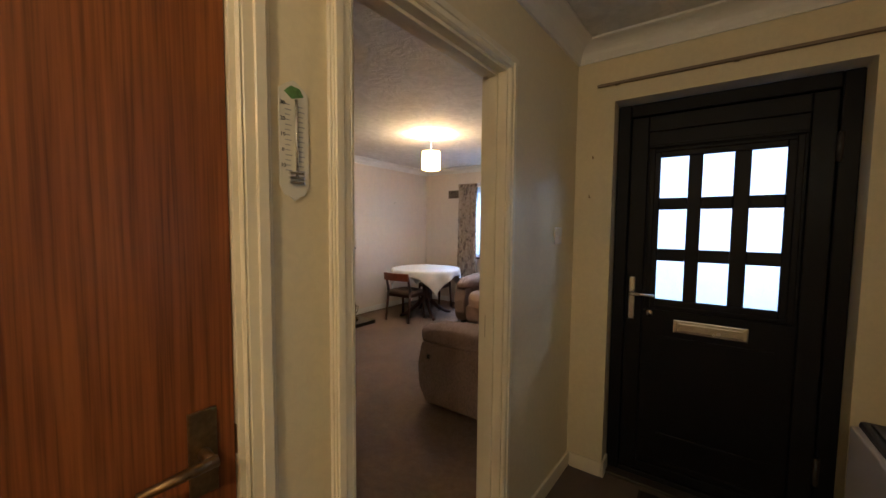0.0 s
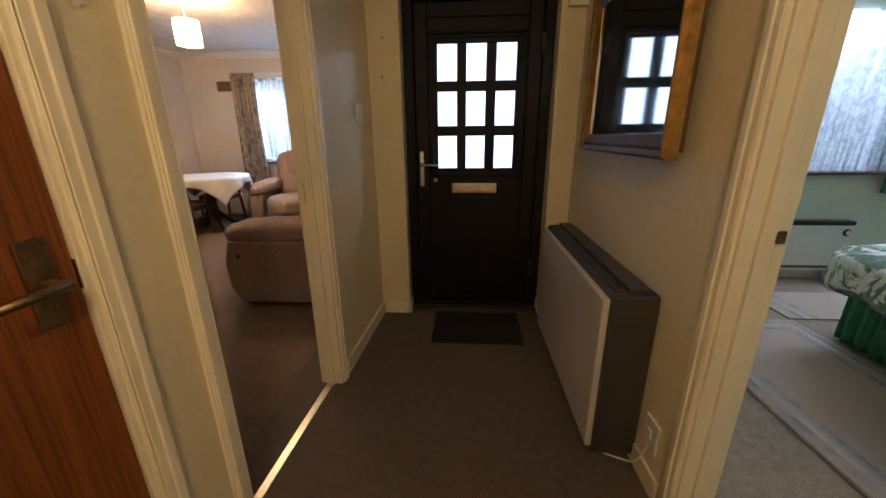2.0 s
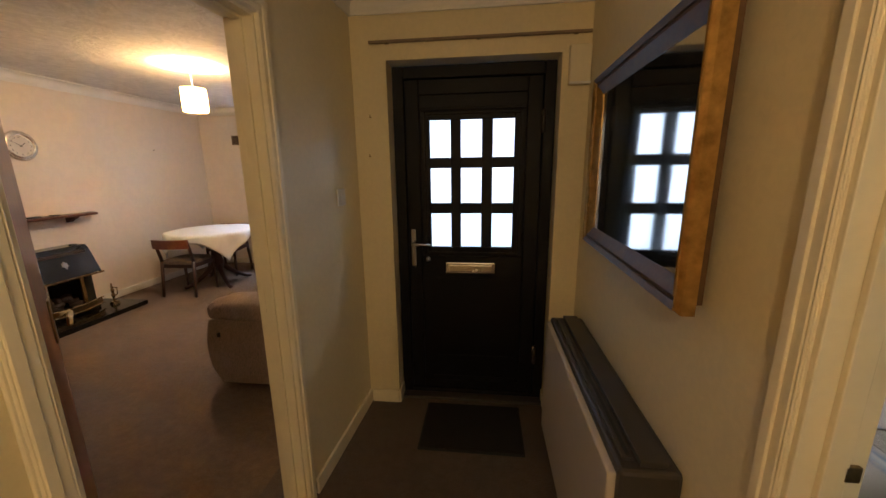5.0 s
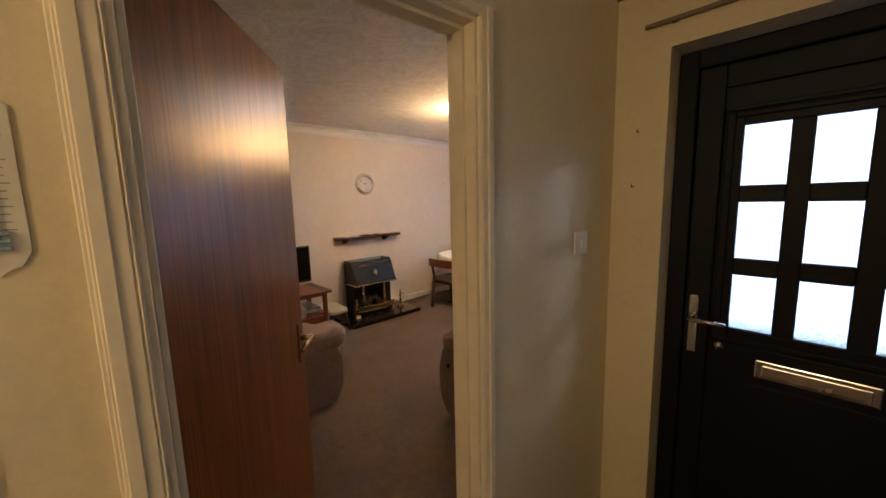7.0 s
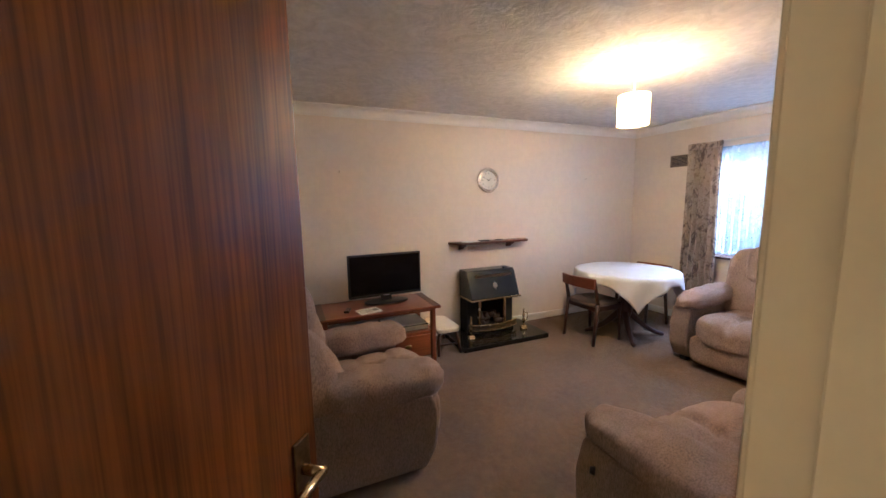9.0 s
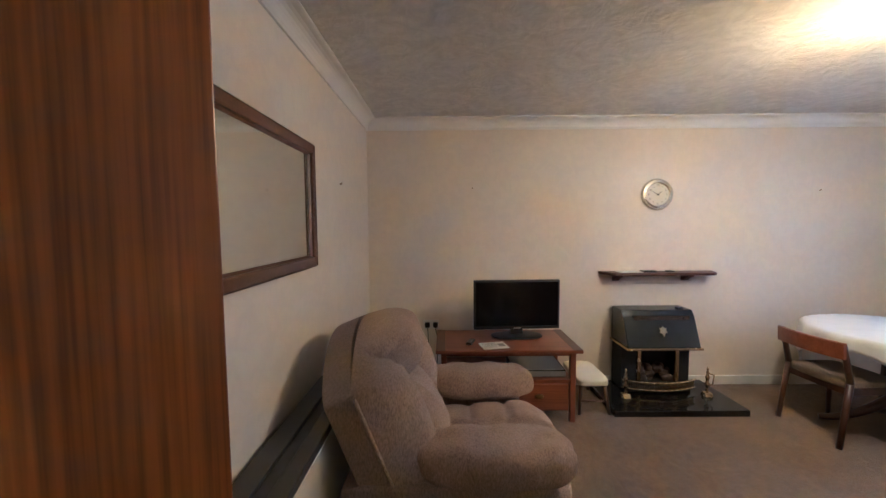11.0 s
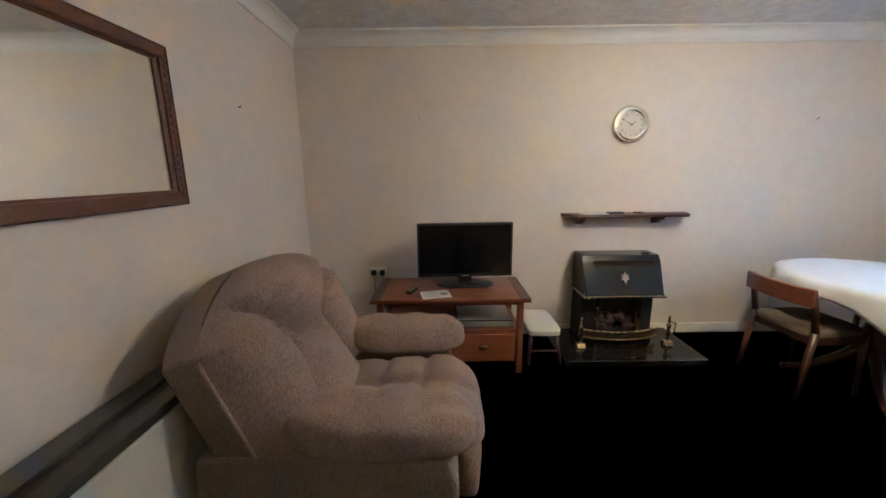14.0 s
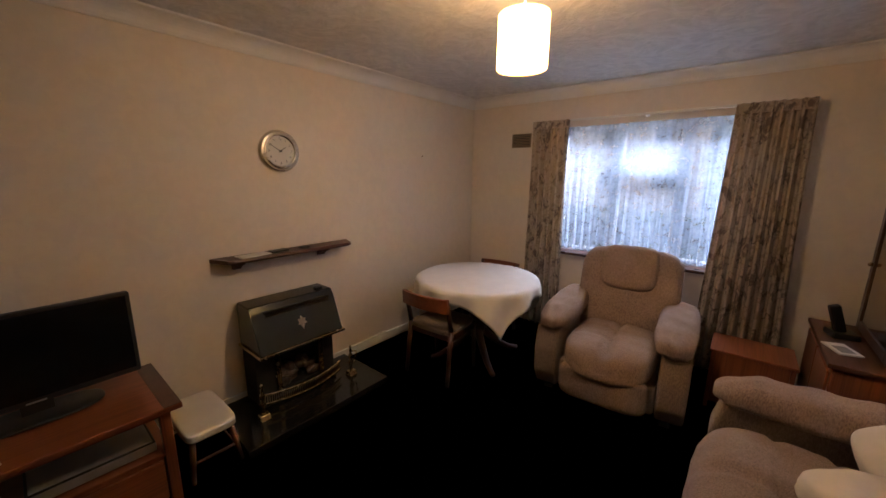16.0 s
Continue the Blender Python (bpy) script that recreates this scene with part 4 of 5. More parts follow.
part("foot", box(-2.98, 0.92, 0, -2.92, 1.06, 0.035), "heater_dark", lh)
part("foot", box(-2.11, 0.92, 0, -2.05, 1.06, 0.035), "heater_dark", lh)


def winged_back(e, bt, wide, tall):
    """Domed backrest in four stuffed panels (two wings, head pillow, lumbar) parted by deep stitched seams."""
    nu, nv = 72, 60

    def wing_line(v):
        if v > 0.26:
            t = min(1.0, (v - 0.26) / 0.36)
            return 0.165 + 0.155 * t * t * (3 - 2 * t)
        return 0.165 + 0.06 * (0.26 - v) / 0.26

    def head_line(u):
        return 0.285 + 0.11 * min(1.3, abs(u) / 0.17) ** 2

    def top_line(u):
        return tall - 0.02 - 0.20 * (abs(u) / wide) ** 2.0

    grid = []
    for i in range(nu + 1):
        u = (2 * i / nu - 1) * wide
        line = []
        for j in range(nv + 1):
            v = -0.02 + (top_line(u) + 0.02) * j / nv
            edge = min(wide - abs(u), (top_line(u) - v) * 0.9)
            rim = math.sqrt(max(0.0, 1 - (1 - min(edge / 0.12, 1)) ** 2))
            dw = abs(abs(u) - wing_line(v))
            dh = abs(v - head_line(u)) * 0.85 if abs(u) < wing_line(v) else 9.0
            d = min(dw, dh)
            puff = 0.150 * (1 - math.exp(-d / 0.050)) * rim
            pleat = 0.011 * math.sin(v * 115 + 25 * abs(u)) * math.exp(-((dw - 0.035) / 0.035) ** 2) if v > 0.30 else 0.0
            pleat += 0.004 * math.sin(u * 100 + 12 * v) * math.exp(-((dh - 0.03) / 0.03) ** 2)
            soft = 0.010 * noise.noise(Vector((u * 6, v * 6, 3.0))) + 0.004 * noise.noise(Vector((u * 19, v * 19, 8.0)))
            if abs(u) < wing_line(v):
                puff += (0.028 if v > head_line(u) else -0.012) * (1 - math.exp(-d / 0.02)) * rim
            y = 0.015 + 0.060 * rim + puff + (pleat + soft) * rim + 0.03 * (1 - (u / wide) ** 2)
            line.append(((u, y, v), d))
        grid.append(line)
    kinds = {"wing_left": [], "wing_right": [], "head": [], "lumbar": []}
    for i in range(nu):
        for j in range(nv):
            u = sum(grid[a][b][0][0] for a in (i, i + 1) for b in (j, j + 1)) / 4
            v = sum(grid[a][b][0][2] for a in (i, i + 1) for b in (j, j + 1)) / 4
            if abs(u) > wing_line(v):
                kinds["wing_left" if u < 0 else "wing_right"].append((i, j))
            else:
                kinds["head" if v > head_line(u) else "lumbar"].append((i, j))
    for kind, nm, lab in (("wing_left", "back_wing", "stuffed side wing of the backrest"), ("wing_right", "back_wing", "stuffed side wing of the backrest"),
                          ("head", "head_pillow", "bulging gathered head pillow"), ("lumbar", "lumbar_cushion", "lower back cushion")):
        bm = bmesh.new()
        made = {}

        def vert(i, j):
            if (i, j) not in made:
                made[i, j] = bm.verts.new(bt @ Vector(grid[i][j][0]))
            return made[i, j]
        for i, j in kinds[kind]:
            bm.faces.new((vert(i, j), vert(i + 1, j), vert(i + 1, j + 1), vert(i, j + 1)))
        part(nm, bm, "fabric", e, lab, True)
    # flat upholstered shell behind, following the same domed outline
    out = [(-wide, -0.06)] + [((2 * k / 24 - 1) * wide, top_line((2 * k / 24 - 1) * wide)) for k in range(25)] + [(wide, -0.06)]
    bm = prism(out, -0.105, 0.02, 0.012)
    bm.transform(bt)
    part("back_shell", bm, "fabric_side", e, "flat upholstered back shell")
    for s in (-1, 1):
        bm = rod(bt @ Vector((s * wide, 0.024, 0.02)), bt @ Vector((s * wide, 0.024, top_line(wide) - 0.02)), 0.008, 0.008, 8)
        part("piping", bm, "fabric", e, "corded seam", True)


def recliner(name, m, label, seats=1, width=0.94, group="", lean=18, tall=1.0, droop=0.9, arm_z=0.555, seat_y=0.10):
    """Plush reclining seat facing +y: panelled sides, stuffed arms, split seat, winged back with a head pillow."""
    e = thing(name, m, label, "sofa" if seats > 1 else "armchair", group)
    hw, arm = width / 2, 0.20
    inner = hw - arm
    for s in (-1, 1):
        x0, x1 = sorted((s * hw, s * (hw - 0.165)))
        out = [(-0.42, 0.035), (0.37, 0.035), (0.44, 0.16), (0.45, 0.34), (0.41, arm_z - 0.05), (-0.36, arm_z - 0.03), (-0.44, 0.46), (-0.46, 0.2)]
        part("side_panel", prism(out, x0, x1, 0.02, axis="x"), "fabric_side", e, "flat upholstered side panel")
        t = pose(s * (hw - 0.105), 0.05 + (0.125 if lean > 14 else 0), arm_z + 0.02, -3 if lean < 14 else -1, s * 6, 0)

        def arm_dent(q):
            z = q.z
            if q.y > 0.2:
                z -= droop * (q.y - 0.2) ** 2
            if q.y < -0.2:
                z += 0.05 * (abs(q.y) - 0.2)
            z += 0.007 * math.sin(q.x * 75 + 14 * q.y) * max(0.0, (q.y - 0.12) / 0.3) + 0.006 * math.sin(q.y * 33 + 6 * q.x) * max(0.0, q.z / 0.085)
            return Vector((q.x, q.y, z))
        part("arm_cushion", pillow(0.122 if lean > 14 else 0.125, 0.335 if lean > 14 else 0.41, 0.100 if lean > 14 else 0.080, 3.0, 26, t, 0.008, seed=s * 3.1 + 5, dent=arm_dent), "fabric", e, "stuffed chenille arm cushion", True)
    part("base_frame", box(-hw + 0.17, -0.42, 0.05, hw - 0.17, 0.38, 0.26, 0.02), "fabric_side", e)
    for fx in (-hw + 0.1, hw - 0.1):
        for fy in (-0.36, 0.34):
            part("foot", box(fx - 0.03, fy - 0.03, 0, fx + 0.03, fy + 0.03, 0.04, 0.004), "rubber", e)
    w = 2 * inner / seats
    for k in range(seats):
        cx = -inner + w * (k + 0.5)

        def seat_dent(q):
            z = q.z
            t = abs(q.x) / 0.05
            if t < 1 and q.z > 0:
                z -= 0.040 * (1 - t) ** 1.5
            for yy in (0.05, 0.25):
                t = abs(q.y - yy + 0.1 + 0.015 * math.sin(q.x * 9)) / 0.04
                if t < 1 and q.z > 0:
                    z -= 0.026 * (1 - t) ** 1.5
            z += 0.004 * math.sin(q.y * 70 + 9 * q.x) * max(0.0, 1 - abs(q.x) / 0.12)
            if q.y > 0.22:
                z -= 1.3 * (q.y - 0.22) ** 2
            return Vector((q.x, q.y, z))
        part("seat_cushion", pillow(w / 2 + 0.006, 0.42, 0.125, 4.0, 36, pose(cx, seat_y, 0.345, 4, 0, 0), 0.007, seed=9 + k, dent=seat_dent), "fabric", e, "plush split seat cushion", True)
        part("footrest", pillow(w / 2 - 0.004, 0.055, 0.13, 5, 10, pose(cx, seat_y + 0.345, 0.185, -4, 0, 0), 0.004, seed=3 + k), "fabric", e, "padded footrest panel", True)
        bt = pose(cx, -0.235, 0.40, lean, 0, 0)
        h = tall - 0.40
        if lean > 14:
            winged_back(e, bt, hw - 0.01, h + 0.075)
        else:
            part("back_cushion", pillow(w / 2 + 0.08, 0.115, h * 0.56, 5.0, 14, bt @ pose(0, 0, h * 0.46), 0.007, seed=51 + k), "fabric", e, "smooth padded backrest", True)
            part("head_pillow", pillow(w * 0.36, 0.11, h * 0.29, 4.5, 12, bt @ pose(0, 0.045, h * 0.76), 0.006, seed=61 + k), "fabric", e, "rounded head pillow", True)
    if lean > 14:
        return e
    tn = math.tan(radians(lean))
    wide = inner + 0.075
    y0 = -0.20
    back = [(y0 - 0.12, 0.36), (y0 + 0.03, 0.36), (y0 + 0.01, 0.46), (y0 + 0.02 - tn * (tall - 0.56), tall - 0.10), (y0 - 0.03 - tn * (tall - 0.50), tall - 0.06), (y0 - 0.10 - tn * (tall - 0.52), tall - 0.12), (y0 - 0.16, 0.46)]
    part("back_shell", prism(back, -wide, wide, 0.025, axis="x"), "fabric_side", e, "flat upholstered back shell")
    for s in (-1, 1):
        bm = rod((s * (wide - 0.004), y0 + 0.02, 0.44), (s * (wide - 0.004), y0 + 0.028 - tn * (tall - 0.56), tall - 0.11), 0.007, 0.007, 8)
        part("piping", bm, "fabric", e, "corded seam", True)
    return e


rc = recliner("recliner_armchair", pose(-2.945, 1.60, 0, 0, 0, 0), "beige chenille recliner with bulging back against the wall", 1, 0.95, "beige suite", 22, 1.0, 0.35, 0.505, 0.15)
ac = recliner("window_armchair", pose(-2.49, 5.06, 0, 0, 0, 184), "beige chenille armchair standing in front of the window", 1, 0.97, "beige suite", 13, 1.02, 0.12, 0.555, 0.10)
sf = recliner("two_seat_sofa", pose(-1.41, 3.46, 0, 0, 0, 90), "beige chenille two-seat reclining sofa along the wall", 2, 2.05, "beige suite", 13, 0.98, 0.3, 0.555, 0.07)
part("recline_lever", rod((-1.026, 0.33, 0.40), (-1.038, 0.345, 0.40), 0.018, 0.014), "black", sf, "small black recline lever", True)


def corner_dent(q):
    t = (abs(q.x) / 0.21) * (abs(q.y) / 0.21)
    return Vector((q.x, q.y, q.z * (1 - 0.75 * min(1, t) ** 1.5)))


for nm, m, sd in (("scatter_cushion", pose(-1.36, 3.76, 0.53, 10, 8, 40), 71), ("scatter_cushion", pose(-1.20, 4.10, 0.58, 24, -22, 8), 75)):
    c = thing(nm, m, "ivory cotton scatter cushion lying on the sofa seat", "cushion", "sofa cushions")
    part("cover", pillow(0.20, 0.20, 0.085, 6, 12, None, 0.008, seed=sd, dent=corner_dent), "cushion", c, "", True)

# television table with shelf and drawers
tt = thing("television_table", Matrix(), "cherry wood television table with an open shelf and drawers", "tv stand")
X0, X1, Ya, Yb, ZT = -4.27, -3.735, 1.50, 2.585, 0.56
part("top_board", box(X0, Ya, ZT - 0.026, X1, Yb, ZT, 0.005), "cherry", tt)
for ya in (Ya + 0.003, Yb - 0.07):
    part("edge_band", box(X0 + 0.002, ya, ZT - 0.001, X1 - 0.002, ya + 0.067, ZT + 0.0025, 0.001), "mahog", tt, "darker banded end")
for x in (X0 + 0.03, X1 - 0.07):
    for y in (Ya + 0.04, Yb - 0.085):
        part("leg", box(x, y, 0, x + 0.042, y + 0.042, ZT - 0.026, 0.004), "cherry_z", tt)
part("shelf", box(X0 + 0.02, Ya + 0.05, 0.305, X1 - 0.035, Yb - 0.055, 0.325, 0.003), "cherry", tt)
part("drawer_case", box(X0 + 0.04, Ya + 0.085, 0.085, X1 - 0.04, Yb - 0.09, 0.304, 0.003), "cherry", tt)
for y0, y1_ in ((Ya + 0.095, (Ya + Yb) / 2 - 0.008), ((Ya + Yb) / 2 + 0.006, Yb - 0.095)):
    dr = part("drawer", box(X1 - 0.041, y0, 0.10, X1 - 0.026, y1_, 0.295, 0.003), "cherry", tt, "cherry drawer front")
    my = (y0 + y1_) / 2
    part("cup_handle", pillow(0.014, 0.032, 0.016, 2.5, 5, pose(X1 - 0.02, my, 0.205), 0), "old_brass", dr, "dark brass cup handle", True)
part("apron", box(X1 - 0.06, Ya + 0.082, ZT - 0.055, X1 - 0.04, Yb - 0.085, ZT - 0.027, 0.002), "cherry", tt)

tv = thing("television", pose(-4.075, 2.16, ZT, 0, 0, 2.5), "black flat-screen television, switched off, on its stand", "television")
part("cabinet", box(-0.030, -0.355, 0.065, 0.010, 0.355, 0.472, 0.008), "black", tv)
part("screen", box(0.010, -0.338, 0.092, 0.0125, 0.338, 0.456, 0.001), "screen", tv, "dark glossy screen")
part("logo_bar", box(0.0105, -0.03, 0.072, 0.0118, 0.03, 0.079), "silver_box", tv)
part("neck", box(-0.022, -0.05, 0.012, 0.004, 0.05, 0.08, 0.004), "black", tv)
part("stand", pillow(0.105, 0.21, 0.012, 2.6, 8, pose(0.0, 0, 0.012), 0), "black", tv, "oval glossy stand", True)

lf = thing("leaflet", pose(-3.84, 1.94, ZT + 0.0025, 0, 0, 12), "white printed leaflet lying on the television table", "leaflet")
part("sheet", box(-0.075, -0.10, 0, 0.075, 0.10, 0.004, 0.001), "paper", lf)
part("print", boxes([(-0.05 + i * 0.022, -0.085, 0.004, -0.042 + i * 0.022, 0.02 + 0.02 * (i % 2), 0.0045) for i in range(5)] + [(-0.03, 0.035, 0.004, 0.03, 0.085, 0.0045)]), "grey_ink", lf)
rm = thing("remote_control", pose(-3.92, 1.77, ZT, 0, 0, 70), "small black remote control on the table top", "remote control")
part("case", box(-0.022, -0.06, 0.0, 0.022, 0.06, 0.018, 0.006), "black", rm)
part("buttons", boxes([(-0.014 + 0.011 * i, -0.04 + 0.016 * j, 0.018, -0.008 + 0.011 * i, -0.032 + 0.016 * j, 0.020) for i in range(3) for j in range(5)]), "grey_ink", rm)
dv = thing("disc_player", pose(-3.98, 2.28, 0.325), "flat silver disc player on the table's shelf", "disc player")
part("case", box(-0.14, -0.20, 0.006, 0.17, 0.20, 0.058, 0.004), "black", dv)
part("front", box(0.17, -0.20, 0.010, 0.174, 0.20, 0.050, 0.002), "silver_box", dv)
part("lid_plate", box(-0.13, -0.19, 0.058, 0.168, 0.19, 0.062, 0.002), "silver_box", dv)
for y in (-0.16, 0.16):
    part("foot", box(-0.1, y - 0.015, 0, 0.1, y + 0.015, 0.007), "rubber", dv)

sk = thing("wall_socket_lounge", pose(LX, 1.44, 0.575), "double wall socket with black plugs and leads", "socket")
part("face_plate", box(0, -0.073, -0.043, 0.010, 0.073, 0.043, 0.004), "plastic_white", sk)
part("plug", box(0.010, -0.055, -0.022, 0.040, -0.010, 0.024, 0.006), "black", sk, "black mains plug")
part("plug", box(0.010, 0.020, -0.022, 0.040, 0.062, 0.024, 0.006), "black", sk, "black mains plug")
bm = rod((0.035, -0.03, -0.02), (0.03, -0.02, -0.20), 0.0035, None, 6)
rod((0.03, -0.02, -0.20), (0.02, 0.03, -0.40), 0.0035, None, 6, bm)
rod((0.035, 0.04, -0.02), (0.05, 0.07, -0.15), 0.0035, None, 6, bm)
rod((0.05, 0.07, -0.15), (0.04, 0.05, -0.40), 0.0035, None, 6, bm)
part("lead", bm, "black", sk, "black leads hanging down", True)

# footstool
st = thing("footstool", pose(-4.09, 2.73, 0), "low stool with cream padded top and splayed dark legs", "stool")
part("padded_top", pillow(0.215, 0.125, 0.028, 7, 8, pose(0, 0, 0.245), 0.001), "vinyl", st, "cream vinyl padded top", True)
for sx in (-1, 1):
    for sy in (-1, 1):
        part("leg", rod((sx * 0.17, sy * 0.09, 0.23), (sx * 0.215, sy * 0.118, 0.0), 0.017, 0.012), "mahog", st, "", True)
for sx in (-1, 1):
    part("stretcher", rod((sx * 0.195, -0.105, 0.10), (sx * 0.195, 0.105, 0.10), 0.008), "mahog", st, "", True)
part("stretcher", rod((-0.2, 0.105, 0.09), (0.2, 0.105, 0.09), 0.006), "mahog", st, "", True)

# hearth and gas fire
he = thing("hearth", Matrix(), "polished black marble hearth slab on the carpet", "hearth")
part("slab", box(LX + 0.015, 2.87, 0, -3.83, 3.905, 0.05, 0.005), "marble", he)

FY0, FY1 = 3.085, 3.69
gf = thing("gas_fire", Matrix(), "black enamel gas fire with hood, brass trim and coals", "gas fire")
hood = [(LX + 0.016, 0.745), (LX + 0.20, 0.745), (LX + 0.225, 0.70), (LX + 0.33, 0.452), (LX + 0.016, 0.452)]
part("hood", prism(hood, FY0, FY1, 0.008), "enamel", gf, "sloping glossy black hood")
bm = bmesh.new()
for i in range(46):
    y = FY0 + 0.09 + i * 0.0102
    box(LX + 0.2195, y, 0.668, LX + 0.2405, y + 0.005, 0.700, 0, 1, bm)
part("grille", bm, "steel", gf, "slotted outlet grille")
part("grille_slot", box(LX + 0.205, FY0 + 0.08, 0.662, LX + 0.232, FY1 - 0.08, 0.706, 0.003), "soot", gf)
part("brass_rim", box(LX + 0.016, FY0 - 0.012, 0.436, LX + 0.345, FY1 + 0.012, 0.455, 0.004), "brass", gf, "brass rim under the hood")
part("back_box", boxes([(LX + 0.016, FY0 + 0.01, 0.052, LX + 0.05, FY1 - 0.01, 0.437), (LX + 0.05, FY0 + 0.01, 0.052, LX + 0.20, FY0 + 0.16, 0.437), (LX + 0.05, FY1 - 0.12, 0.052, LX + 0.20, FY1 - 0.01, 0.437),
                        (LX + 0.05, FY0 + 0.16, 0.052, LX + 0.20, FY1 - 0.12, 0.10)], 0.002), "soot", gf)
for y in (FY0 + 0.155, FY1 - 0.125):
    part("pillar", box(LX + 0.198, y - 0.016, 0.10, LX + 0.222, y + 0.016, 0.437, 0.004), "brass", gf, "brass upright")
rnd = random.Random(4)
for i in range(26):
    bm = pillow(rnd.uniform(0.022, 0.038), rnd.uniform(0.025, 0.045), rnd.uniform(0.02, 0.034), 2.6, 3,
           pose(LX + rnd.uniform(0.08, 0.17), FY0 + 0.19 + rnd.random() * 0.30, 0.125 + (i // 9) * 0.045, rnd.uniform(0, 90), rnd.uniform(0, 90), 0), 0.006, seed=i)
    part("coal", bm, "coal", gf)
bm = bmesh.new()
low = bmesh.new()
for k in range(12):
    a0, a1 = -1 + k / 6, -1 + (k + 1) / 6
    def bow(a):
        return LX + 0.26 + 0.075 * (1 - a * a), (FY0 + FY1) / 2 + a * 0.31
    (xa, ya), (xb, yb) = bow(a0), bow(a1)
    rod((xa, ya, 0.155), (xb, yb, 0.155), 0.009, None, 8, bm)
    rod((xa, ya, 0.092), (xb, yb, 0.092), 0.007, None, 8, low)
part("fender_rail", bm, "brass", gf, "bowed brass fender rail", True)
part("fender_rail", low, "brass", gf, "bowed brass fender rail", True)
for k in range(48):
    a = -0.98 + k / 24.5
    x, y = LX + 0.26 + 0.075 * (1 - a * a), (FY0 + FY1) / 2 + a * 0.31
    part("fender_bar", rod((x, y, 0.092), (x, y, 0.155), 0.003, None, 6), "old_brass", gf)
part("fender_base", boxes([(LX + 0.05, FY0 + 0.03, 0.05, LX + 0.26, FY1 - 0.03, 0.085)], 0.004), "soot", gf)
bm = prism([(-0.0, 0.05), (0.012, 0.028), (0.03, 0.03), (0.022, 0.008), (0.034, -0.006), (0.014, -0.012), (0.0, -0.045), (-0.014, -0.012), (-0.034, -0.006), (-0.022, 0.008), (-0.03, 0.03), (-0.012, 0.028)], 0, 0.006, axis="x")
part("emblem", bm, "chrome", gf, "silver leaf-shaped emblem", m=pose(LX + 0.275, 3.40, 0.575, 0, -22.9, 0) @ pose(0.004, 0, 0, 0, 0, 0))
part("control_knob", box(LX + 0.12, FY1 - 0.10, 0.744, LX + 0.16, FY1 - 0.05, 0.757, 0.003), "black", gf)


def andiron(m, ewer):
    e = thing("fire_ornament", m, "turned brass fireside ornament on a square foot", "brass ornament", "fireside brasses")
    part("foot", prism([(-0.036, 0.0), (0.036, 0.0), (0.020, 0.034), (-0.020, 0.034)], -0.03, 0.03, 0.003), "brass", e)
    prof = [(0.010, 0.032), (0.014, 0.05), (0.008, 0.065), (0.016, 0.09), (0.020, 0.105), (0.010, 0.125), (0.014, 0.145), (0.018, 0.165), (0.008, 0.18), (0.012, 0.20), (0.006, 0.215), (0.010, 0.228), (0.002, 0.245)]
    part("stem", lathe(prof, 14), "brass", e, "turned brass stem", True)
    if ewer:
        bm = rod((0.0, 0.015, 0.19), (0.0, 0.055, 0.175), 0.006, 0.005, 8)
        rod((0.0, 0.055, 0.175), (0.0, 0.045, 0.10), 0.005, 0.005, 8, bm)
        rod((0.0, 0.045, 0.10), (0.0, 0.012, 0.085), 0.005, 0.005, 8, bm)
        part("handle", bm, "brass", e, "curved brass handle", True)
    return e


andiron(pose(-4.055, 3.06, 0.05), False)
andiron(pose(-4.075, 3.745, 0.05), True)

# mantel shelf with small things
ms = thing("mantel_shelf", Matrix(), "dark mahogany shelf on two brackets over the fire", "wall shelf")
out = [(LX + 0.001, 2.965), (LX + 0.14, 3.02), (LX + 0.155, 3.05), (LX + 0.155, 3.90), (LX + 0.14, 3.93), (LX + 0.001, 3.985)]
bm = bmesh.new()
lo = [bm.verts.new((x, y, 1.033)) for x, y in out]
mi = [bm.verts.new((x + (0.006 if x > LX + 0.1 else 0), y, 1.044)) for x, y in out]
hi = [bm.verts.new((x, y, 1.058)) for x, y in out]
bm.faces.new(lo[::-1])
bm.faces.new(hi)
for ra, rb in ((lo, mi), (mi, hi)):
    for k in range(6):
        bm.faces.new((ra[k], ra[(k + 1) % 6], rb[(k + 1) % 6], rb[k]))
part("shelf_board", bm, "mahog_y", ms)
for y in (3.11, 3.73):
    br = [(LX + 0.001, 1.033), (LX + 0.12, 1.033), (LX + 0.115, 1.012), (LX + 0.07, 1.005), (LX + 0.045, 0.975), (LX + 0.001, 0.968)]
    part("bracket", prism(br, y - 0.022, y + 0.022, 0.003), "mahog_y", ms)
for nm, y, w, d_, h, mt, lab, cat in (("photo_slip", 3.20, 0.10, 0.05, 0.006, "paper", "pale card lying flat on the shelf", "card"),
                                      ("spectacle_case", 3.37, 0.06, 0.03, 0.014, "black", "small dark case on the mantel shelf", "case"),
                                      ("match_box", 3.56, 0.032, 0.025, 0.012, "ink", "small dark box on the mantel shelf", "box")):
    e = thing(nm, pose(LX + 0.085, y, 1.058, 0, 0, 6), lab, cat)
    part("body", box(-d_, -w, 0, d_, w, h, 0.002), mt, e)

